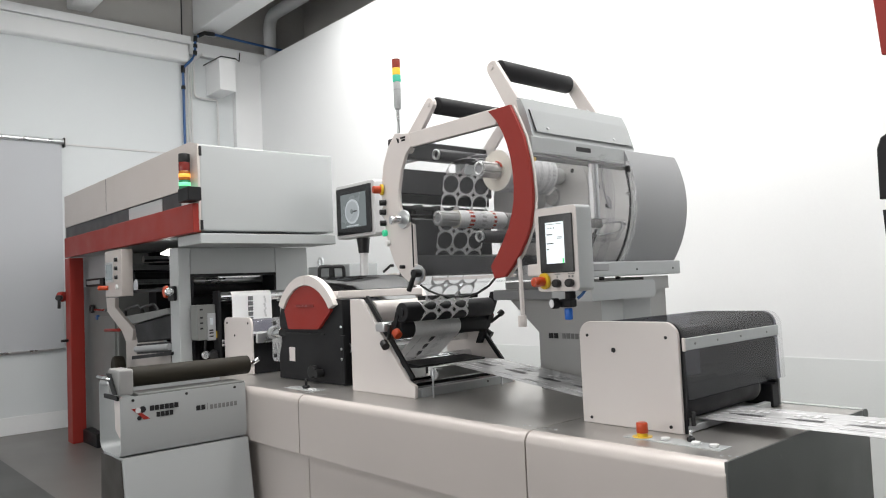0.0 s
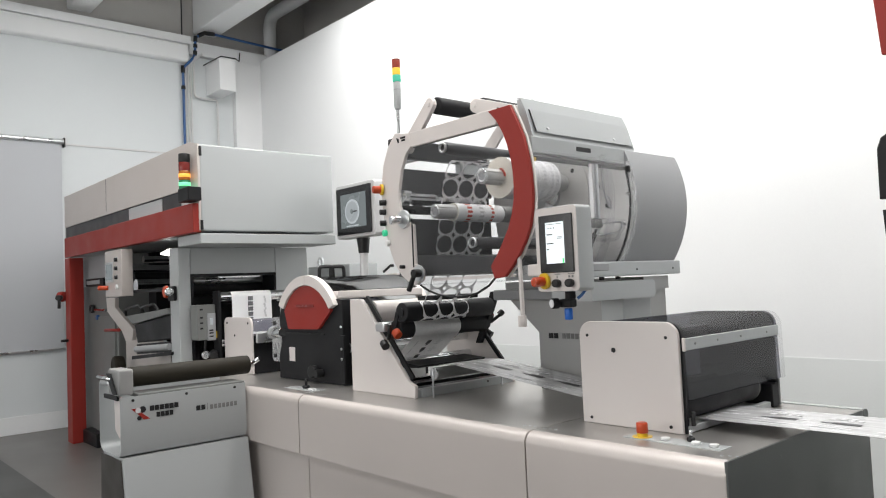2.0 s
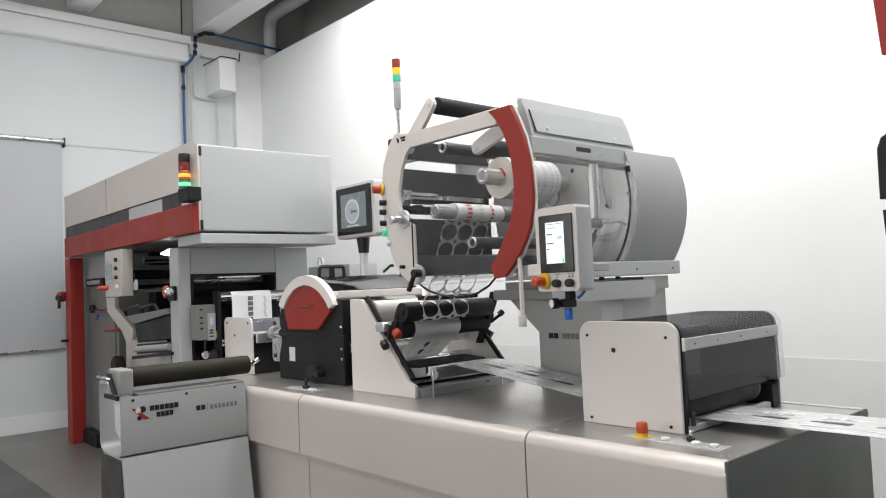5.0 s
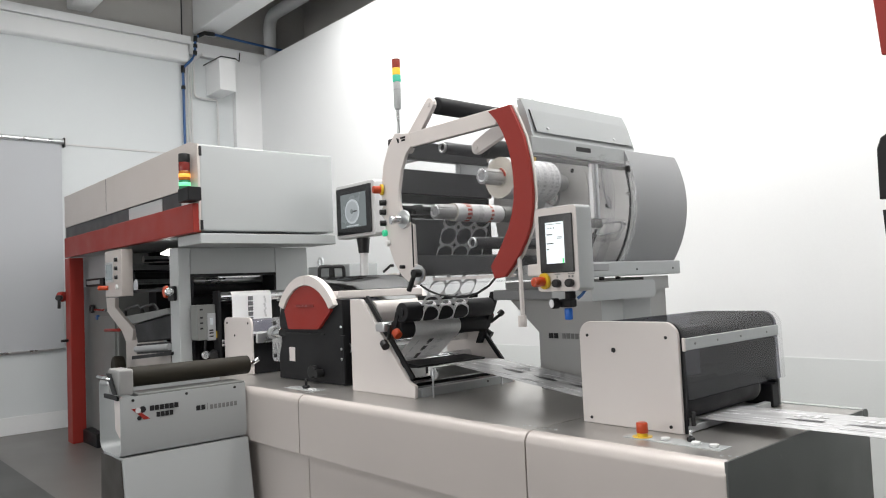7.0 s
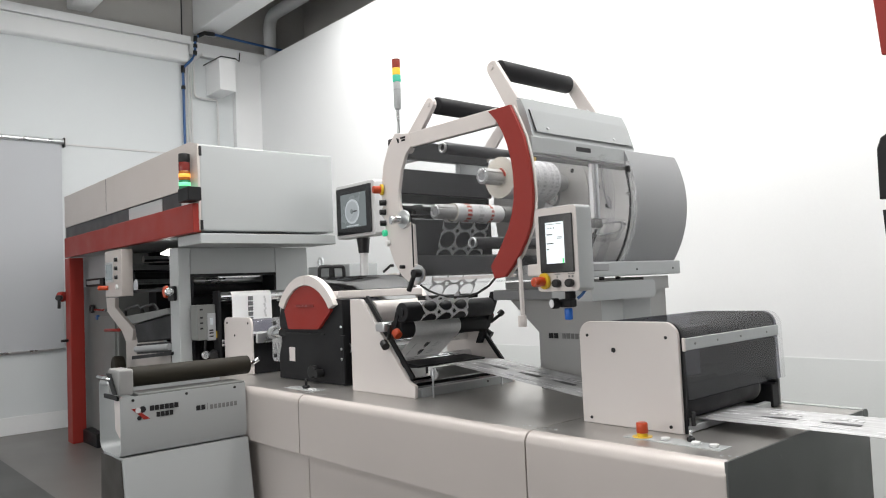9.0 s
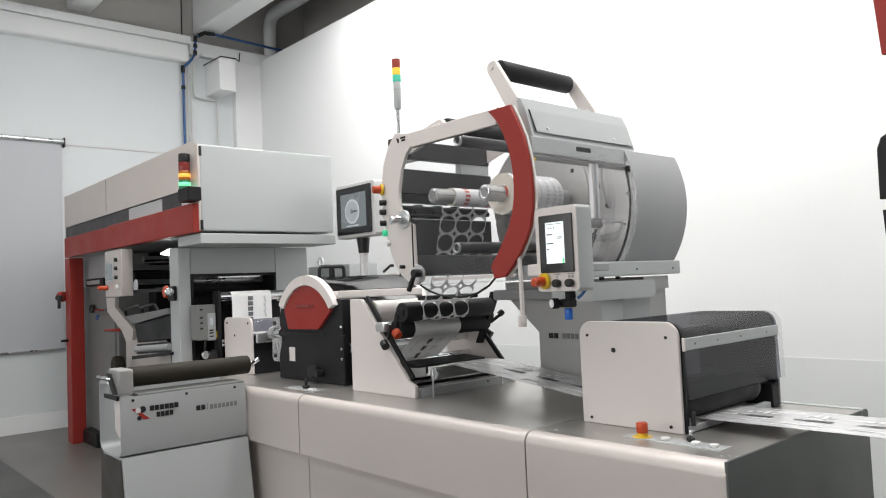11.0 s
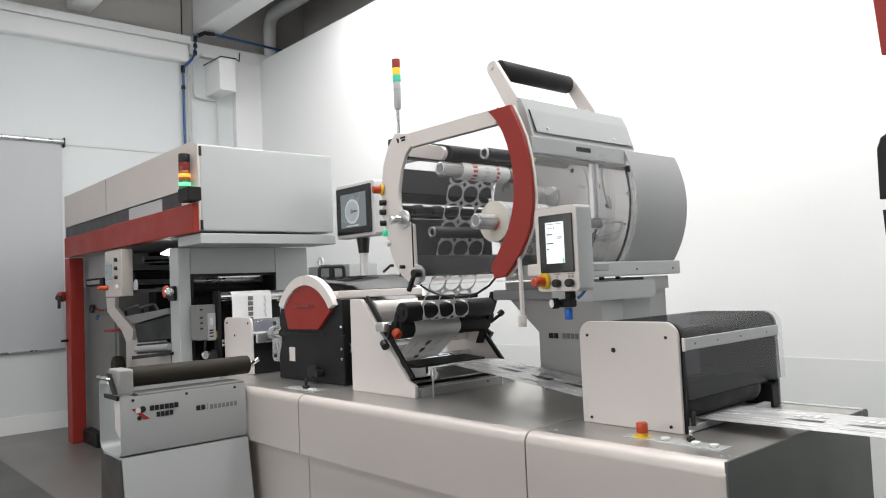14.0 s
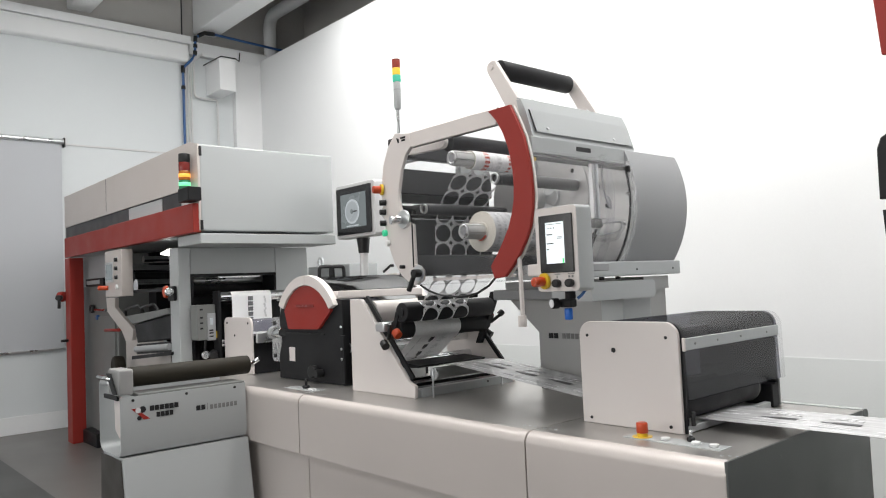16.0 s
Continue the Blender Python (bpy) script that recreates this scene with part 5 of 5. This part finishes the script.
sp_a, sp_b = spindle(0), spindle(180)
xa = RS
roll_a = part("wound_roll", wound_roll(0.098, ((0.145, 0.165, 3), (0.19, 0.205, 3), (0.235, 0.26, 3), (0.285, 0.295, 3), (0.33, 0.35, 3), (0.385, 0.4, 3), (0.42, 0.44, 3)), 31), [FILM, CREAM, INKR, INKS], turret, "thick roll of wound white label film")
roll_a.location = (xa, 0, 0)
core_ring = part("core_ring", bm_tube((xa, 0.12, 0), (xa, 0.13, 0), 0.047, 0.0385, 40), CREAM, turret, "cardboard core edge")
part("core_tab", bm_prism([(p[0] + xa, p[1]) for p in arc(0, 0, 0.046, -20, 50, 8) + arc(0, 0, 0.039, 50, -20, 8)], "y", 0.112, 0.1195), INKR, turret, "red core edge")
roll_b = part("wound_core", wound_roll(0.046, ((0.19, 0.222, 2), (0.275, 0.305, 3), (0.36, 0.38, 2)), 13), [PAPER, CREAM, INKR, INKL], turret, "white cardboard core with red rings and first turns of film")
roll_b.location = (-RS, 0, 0)
for a, nm in ((90, "guide_tube"), (270, "guide_tube")):
    x, z = RT * math.cos(radians(a)), RT * math.sin(radians(a))
    g = part(nm, bm_rod((x, 0.012, z), (x, 0.585, z), 0.029, 32, bevel=0.003), TUBE, turret, "dark grey guide tube")
    part("tube_ring", bm_tube((x, 0.0, z), (x, 0.0115, z), 0.026, 0.018, 28), ALU, g, "bright ring end")

# splicing gripper that slides along its rail
grip = part("splice_gripper", join(bm_prism([(-0.04, -0.05), (0.02, -0.06), (0.07, 0.0), (0.06, 0.05), (-0.03, 0.05)], "y", 0.0, 0.05, 0.004)), ALU, rew, "metal splicing gripper")
part("gripper_bar", bm_box(0.02, 0.06, 0.05, 0.56, 0.005, 0.03, 0.003), ALU, grip)
part("gripper_rod", bm_rod((0.07, 0.03, 0.03), (0.07, 0.2, 0.03), 0.012, 14), CHROME, grip)
part("gripper_blade", bm_box(0.06, 0.075, 0.05, 0.56, -0.02, 0.0, 0.001), BLACKP, grip)
part("gripper_hose", bm_path(bend([(0.0, 0.02, -0.06), (0.02, 0.04, -0.09), (-0.04, 0.1, -0.1)], 0.02), 0.008, 8), BLUEC, grip)

# ---- signal tower and monitor beside the rewinder ----
tower = thing("signal_tower", "slim signal tower with red, amber and green lamps on a rod", "signal light")
tx, ty = -3.145, 2.5
part("rod", bm_rod((tx, ty, 2.14), (tx, ty, 2.445), 0.0095, 12), ALU, tower)
part("lamp_base", join(bm_rod((tx, ty, 2.458), (tx, ty, 2.59), 0.0205, 24, bevel=0.003), bm_rod((tx, ty, 2.44), (tx, ty, 2.458), 0.017, 20, r2=0.0205)), LIGHTG, tower)
part("base_ring", bm_tube((tx, ty, 2.545), (tx, ty, 2.549), 0.0212, 0.019, 24), MIDG, tower)
for zz, zh, mm, nm in ((2.591, 0.037, LAMPGP, "green_lamp"), (2.629, 0.038, LAMPOY, "amber_lamp"), (2.668, 0.042, LAMPR, "red_lamp"), (2.711, 0.005, LAMPRD, "cap")):
    part(nm, bm_rod((tx, ty, zz), (tx, ty, zz + zh), 0.023, 24, bevel=0.002), mm, tower)
part("foot", bm_box(tx - 0.02, -2.985, ty - 0.02, ty + 0.02, 2.135, 2.16, 0.004), MIDG, tower)

SATIN = mat("satin_grey_aluminium", (0.55, 0.55, 0.55), 0.5, metal=0.3, vary=0.03)
# it stands on the floor behind the bed; built at a smaller size and then scaled up
mon = thing("monitor_panel", "tilted control monitor in an aluminium housing on a post", "monitor")
mx0, mx1, mz0, mz1, my = -3.79, -3.39, 1.772, 2.092, 2.5
part("housing", bm_prism(rounded(mx0, mx1, mz0, mz1, 0.02), "y", my, my + 0.09, 0.006), SATIN, mon)
bz = part("bezel", bm_box(mx0 + 0.02, mx1 - 0.03, my - 0.008, my - 0.001, mz0 + 0.02, mz1 - 0.02, 0.003), BEZEL, mon, "black glass bezel")
part("screen", bm_box(mx0 + 0.07, mx1 - 0.075, my - 0.011, my - 0.0085, mz0 + 0.06, mz1 - 0.06), SCREENB, bz, "lit grey screen with a round dial")
part("dial", bm_rod((-3.6, my - 0.0115, 1.925), (-3.6, my - 0.014, 1.925), 0.072, 40), SCREENL, bz)
part("dial_face", bm_rod((-3.6, my - 0.0142, 1.925), (-3.6, my - 0.0146, 1.925), 0.06, 40), SCREENM, bz)
part("needle", bm_box(-3.61, -3.55, my - 0.0165, my - 0.0145, 1.92, 1.928), SCREEND, bz)
part("dial_hub", bm_rod((-3.6, my - 0.0145, 1.925), (-3.6, my - 0.017, 1.925), 0.014, 20), SCREENB, bz)
part("screen_button", bm_box(-3.66, -3.54, my - 0.0135, my - 0.0115, 1.838, 1.845), SCREENL, bz)
part("swivel", bm_rod((-3.6, my + 0.06, 1.77), (-3.6, my + 0.06, 1.68), 0.04, 20, r2=0.03), BLACK, mon)
part("post", bm_rod((-3.6, my + 0.06, 0.348), (-3.6, my + 0.06, 1.7), 0.025, 20), SATIN, mon)

part("foot", bm_rod((-3.6, my + 0.06, 0.3397), (-3.6, my + 0.06, 0.35), 0.12, 28, bevel=0.003), SATIN, mon)
mon.scale = (1.3, 1.3, 1.3)
mon.location = (0.0, 0.0, -0.4416)

# ---- neighbouring machine, only its edge in view ----
nb = thing("neighbour_machine", "edge of another machine with red panel and black handles", "machine")
part("red_panel", bm_prism([(-0.95, 2.6), (-0.924, 2.243), (-0.6, 2.18), (-0.6, 2.6)], "y", 3.0, 3.02, 0.003), RED, nb)
part("black_arm", bm_prism([(-0.96, 1.9), (-0.945, 1.94), (-0.9, 1.965), (-0.6, 2.02), (-0.6, 1.715), (-0.962, 1.715)], "y", 2.99, 3.03, 0.006), BLACKP, nb)
part("black_arm", bm_prism([(-0.955, 1.675), (-0.6, 1.675), (-0.6, 1.43), (-0.92, 1.43), (-0.958, 1.47), (-0.948, 1.51)], "y", 2.99, 3.03, 0.006), BLACKP, nb)
part("frame", bm_box(-0.62, 0.2, 2.9, 3.6, 0.0, 2.6, 0.02), LIGHTG, nb)

# ---- paper web along the line ----
web = thing("label_web", "white printed paper web running along the machine", "paper web")
W0, W1 = 2.515, 2.845


def sheet(name, pts, parent, material, label="", y0=W0, y1=W1, thick=0.0006):
    """A thin web along points (x, z), with its own thickness."""
    top = [Vector((x, z)) for x, z in pts]
    low = [p - Vector((0, thick)) for p in top]
    bm = bmesh.new()
    rows = [[bm.verts.new((p.x, y, p.y)) for y in (y0, y1)] for p in top] + [[bm.verts.new((p.x, y, p.y)) for y in (y0, y1)] for p in reversed(low)]
    n = len(rows)
    for i in range(n):
        a, b = rows[i], rows[(i + 1) % n]
        bm.faces.new((a[0], a[1], b[1], b[0]))
    return part(name, bm, material, parent, label)


sheet("paper_run", [(-2.9, 1.0625), (-2.81, 1.0655), (-2.78, 1.0658), (-2.6, 1.0448), (-2.3, 1.0092), (-1.95, 0.9678), (-1.75, 0.9441)], web, WEBP)
sheet("paper_run", [(-1.75, 0.94), (-1.5, 0.94), (-1.35, 0.941), (-1.0, 0.944), (0.6, 0.957)], web, WEBP)
sheet("paper_run", [(-3.0, 1.045), (-2.92, 1.056), (-2.9, 1.0625)], web, PAPER)
sheet("rising_run", [(-3.105, 1.204), (-3.335, 1.037)], web, FILMT, "white film rising to the nip rollers")
part("film_band", bm_tube((-3.14, W0, 1.245), (-3.14, W1, 1.245), 0.0528, 0.0522, 48), FILMT, web, "white film wrapped round the nip roller")
sheet("outlet_run", arc(-5.31, 1.45, 0.041, 110, 0, 8) + [(-5.265, 1.2), (-5.262, 1.0)], web, PAPER)

# ---- punched waste film that runs up into the turret: rows of round holes, each a rigid piece ----
PITCH = 0.098


def hole_row(name, parent):
    """One row of the punched film, lying along +x from 0 to PITCH, with three round holes across."""
    bm = bmesh.new()
    cols, w = 3, (W1 - W0) / 3
    for c in range(cols):
        n = 20
        cx, cy = PITCH / 2, W0 + w * (c + 0.5)
        rim, edge = [], []
        for k in range(n):
            a = 2 * math.pi * k / n
            u, v = math.cos(a), math.sin(a)
            rim.append((cx + 0.0448 * u, cy + 0.0508 * v))
            s = max(abs(u), abs(v))
            edge.append((cx + PITCH / 2 * u / s, cy + w / 2 * v / s))
        tops = []
        for z in (0.0, -0.0005):
            a = [bm.verts.new((x, y, z)) for x, y in rim]
            b = [bm.verts.new((x, y, z)) for x, y in edge]
            tops.append(a)
            for k in range(n):
                bm.faces.new((a[k], a[(k + 1) % n], b[(k + 1) % n], b[k]) if z == 0 else (a[k], b[k], b[(k + 1) % n], a[(k + 1) % n]))
        for k in range(n):
            bm.faces.new((tops[0][k], tops[0][(k + 1) % n], tops[1][(k + 1) % n], tops[1][k]))
    bmesh.ops.remove_doubles(bm, verts=bm.verts, dist=1e-5)
    return part(name, bm, MATRIX, parent, "punched white waste film with round holes")


film = thing("waste_film", "milky punched waste film with rows of round holes", "film")
ROWS = [hole_row("film_row", film) for _ in range(11)]
for r in ROWS[1:]:
    old, r.data = r.data, ROWS[0].data
    bpy.data.meshes.remove(old)
# the film round the upper nip roller: a band of three rows that turns with the roller
NIP = (-3.07, 1.336)
bm = bmesh.new()
for row in range(3):
    for c in range(3):
        n, w, step = 20, (W1 - W0) / 3, 2 * math.pi / 3
        for k in range(n):
            quad = []
            for kk, outer in ((k, 0), (k + 1, 0), (k + 1, 1), (k, 1)):
                a = 2 * math.pi * kk / n
                u, v = math.cos(a), math.sin(a)
                q = max(abs(u), abs(v)) if outer else 1.0
                turn = step * (row + 0.5 + (0.5 if outer else 0.455) * u / q)
                quad.append(bm.verts.new((0.0532 * math.cos(turn), W0 + w * (c + 0.5) + (w / 2 if outer else 0.0508) * v / q, 0.0532 * math.sin(turn))))
            bm.faces.new(quad)
bmesh.ops.remove_doubles(bm, verts=bm.verts, dist=1e-5)
bmesh.ops.solidify(bm, geom=bm.faces[:], thickness=0.0004)
band = part("film_band", bm, MATRIX, film, "punched white film wrapped round the nip roller")
marks = []
for k in range(10):
    long = 0.13 if k < 7 else 0.05
    m = part("print_mark", bm_box(0.3 * long, long, 2.652, 2.682, 0, 0.0006), INK, web, "dark grey printed mark")
    part("faint_print", bm_box(0.0, 0.299 * long, 2.66, 2.676, 0, 0.0005), INKM, m)
    for j in range(4):
        part("pale_print", bm_box(long * (0.06 + 0.23 * j), long * (0.2 + 0.23 * j), 2.72 + 0.012 * (j % 2), 2.75 + 0.012 * (j % 3), 0, 0.0006), INKL, m, "pale grey printed lines")
    part("pale_print", bm_box(0.0, long, 2.575, 2.583, 0, 0.0006), INKL, m)
    marks.append(m)
for k in range(6):
    part("print_mark", bm_box(-5.2645, -5.2635, 2.645, 2.685, 1.418 - 0.04 * k, 1.449 - 0.04 * k), INKM, web, "grey printed mark")
for k in range(9):
    part("pale_print", bm_box(-5.2645, -5.2635, 2.775 + 0.004 * (k % 3), 2.79 + 0.004 * (k % 3), 1.43 - 0.018 * k, 1.4478 - 0.018 * k), INKL, web)

SPEED = 0.48
TURN = [(0.0, 33.3), (0.5, 25.5), (1.0, 20.7), (9.2, 20.7), (9.6, 17.5), (11.3, -9.2), (12.0, -19.9), (12.5, -28.1), (13.0, -34.7), (14.0, -50.0), (15.0, -64.4), (16.0, -80.4)]
RIGHT = [(0.0, 121.4), (1.2, 121.4), (1.4, 132.3), (1.5, 142.9), (1.6, 152.4), (1.8, 157.7), (2.1, 160.7), (2.3, 166.6), (2.6, 180.8), (2.9, 191.5), (3.2, 199.3), (7.6, 199.3), (7.9, 184.4), (8.0, 169.0), (8.2, 157.2), (8.4, 134.0), (8.5, 125.5), (8.6, 122.2), (8.7, 121.4), (16.0, 121.4)]
LEFT = [(0.0, 43.6), (9.3, 43.6), (9.9, 30.0), (11.3, 10.0), (11.6, -4.0), (12.0, -13.5), (12.5, -31.0), (13.0, -29.3), (13.5, -22.0), (14.0, -14.6), (15.0, -4.5), (16.0, -2.9)]
GRIP = [(0.0, 1.0), (1.5, 1.0), (1.8, 0.55), (2.2, 0.15), (2.6, 0.0), (4.2, 0.0), (5.0, 0.3), (5.8, 1.0), (16.0, 1.0)]
TIMES = [round(0.1 * k, 3) for k in range(161)]


def at(table, t):
    """The value of a table of (seconds, value) at t, in a straight line between its rows."""
    for (a, u), (b, v) in zip(table, table[1:]):
        if t <= b:
            return u + (v - u) * (t - a) / (b - a)
    return table[-1][1]


def film_path(t):
    """The line (x, z) of the punched film from the lower cover to the roll that winds it at t."""
    g = radians(at(TURN, t))
    a = Vector((TC[0] + RS * math.cos(g), TC[1] + RS * math.sin(g)))
    b = Vector((TC[0] - RS * math.cos(g), TC[1] - RS * math.sin(g)))
    pts = [Vector((-3.065, 1.31)), Vector((-2.93, 1.50)), Vector((-2.905, 1.60))]
    if t < 2.9:
        pts += [Vector((-2.79, 2.085)), a + Vector((-0.03, 0.094))]
        return pts
    if t > 14.2:
        pts.append(Vector((-2.885, 1.84)))
    d = (b - pts[-1]).normalized()
    pts.append(b + Vector((-d.y, d.x)) * 0.047)
    pts.append(pts[-1] + d * 0.02)
    return pts


def along(pts, s):
    """The place and slope at length s along a line."""
    for p, q in zip(pts, pts[1:]):
        d = (q - p).length
        if s <= d or q is pts[-1]:
            u = (q - p) / d
            return p + u * s, math.degrees(math.atan2(u.y, u.x))
        s -= d


def slide(ob, length, offset, placed):
    """Key a piece that runs round and round a stretch of the web, in short steps."""
    rows, before = [], None
    for t in TIMES:
        s = (offset + SPEED * t) % length(t)
        if before is not None and s < before - 0.02:
            rows.append((t - 0.067, rows[-1][1]))
            rows.append((t - 0.034, placed(t, s)))
        rows.append((t, placed(t, s)))
        before = s
    walk(ob, rows)


def lying(x, z, slope):
    return Matrix.Translation((x, 0, z)) @ Matrix.Rotation(radians(-slope), 4, "Y")


def motions():
    walk(turret, [(t, Matrix.Translation((TC[0], 2.39, TC[1])) @ Matrix.Rotation(radians(-at(TURN, t)), 4, "Y")) for t in TIMES[::2]])
    walk(arm_r, [(t, Matrix.Translation((ARM_R[0], 2.42, ARM_R[1])) @ Matrix.Rotation(radians(-at(RIGHT, t)), 4, "Y")) for t in TIMES])
    walk(arm_l, [(t, Matrix.Translation((ARM_L[0], 2.42, ARM_L[1])) @ Matrix.Rotation(radians(-at(LEFT, t)), 4, "Y")) for t in TIMES])
    walk(grip, [(t, Matrix.Translation((-2.93 - 0.13 * at(GRIP, t), 2.33, 1.935 - 0.055 * at(GRIP, t))) @ Matrix.Rotation(radians(30 * at(GRIP, t)), 4, "Y")) for t in TIMES[::2]])
    # each shaft spins while its roll is winding
    walk(roll_a, [(t, Matrix.Translation((RS, 0, 0)) @ Matrix.Rotation(radians(281 * min(t, 2.9)), 4, "Y")) for t in TIMES])
    walk(roll_b, [(t, Matrix.Translation((-RS, 0, 0)) @ Matrix.Rotation(radians(598 * max(0.0, t - 2.9)), 4, "Y")) for t in TIMES])

    def film_length(t):
        pts = film_path(t)
        return sum((q - p).length for p, q in zip(pts, pts[1:]))

    for k, ob in enumerate(ROWS):
        rows, before = [], None
        for t in TIMES:
            pts = film_path(t)
            whole = film_length(t)
            s = (SPEED * t + k * PITCH) % (PITCH * len(ROWS))
            if s + PITCH > whole:
                s = max(0.0, min(s, whole - PITCH)) if s < whole - PITCH * 0.4 else 0.0
            p, slope = along(pts, s)
            q, _ = along(pts, s + PITCH)
            slope = math.degrees(math.atan2(q.y - p.y, q.x - p.x))
            m = lying(p.x, p.y, slope) @ Matrix.Translation((0, 0, 0.0007 * k))
            if before is not None and s < before - 0.02:
                rows.append((t - 0.067, rows[-1][1]))
                rows.append((t - 0.034, m))
            rows.append((t, m))
            before = s
        walk(ob, rows)
    walk(band, [(t, Matrix.Translation((NIP[0], 0, NIP[1])) @ Matrix.Rotation(radians(-519 * t), 4, "Y")) for t in TIMES])
    # the printed web comes down from the nip rollers and runs out along the bed
    for k, ob in enumerate(marks):
        if k < 4:
            x0, x1, z0, z1, count = -2.79, -1.95, 1.0676, 0.9684, 4
        elif k < 7:
            x0, x1, z0, z1, count = -1.42, -0.79, 0.941, 0.9463, 3
        else:
            x0, x1, z0, z1, count = -3.1625, -3.335, 1.1623, 1.037, 3
        run = math.hypot(x1 - x0, z1 - z0)
        slope = math.degrees(math.atan2(z1 - z0, x1 - x0)) if k < 7 else math.degrees(math.atan2(z0 - z1, x0 - x1))

        def placed(t, s, x0=x0, x1=x1, z0=z0, z1=z1, k=k, run=run, slope=slope):
            f = s / run
            return lying(x0 + (x1 - x0) * f, z0 + (z1 - z0) * f + (0.0006 if k < 7 else 0.0), slope) @ Matrix.Translation((0, 0, 0.0 if k < 7 else -0.0018))
        slide(ob, lambda t, run=run: run, run / count * (k if k < 4 else k - 4 if k < 7 else k - 7), placed)


motions()
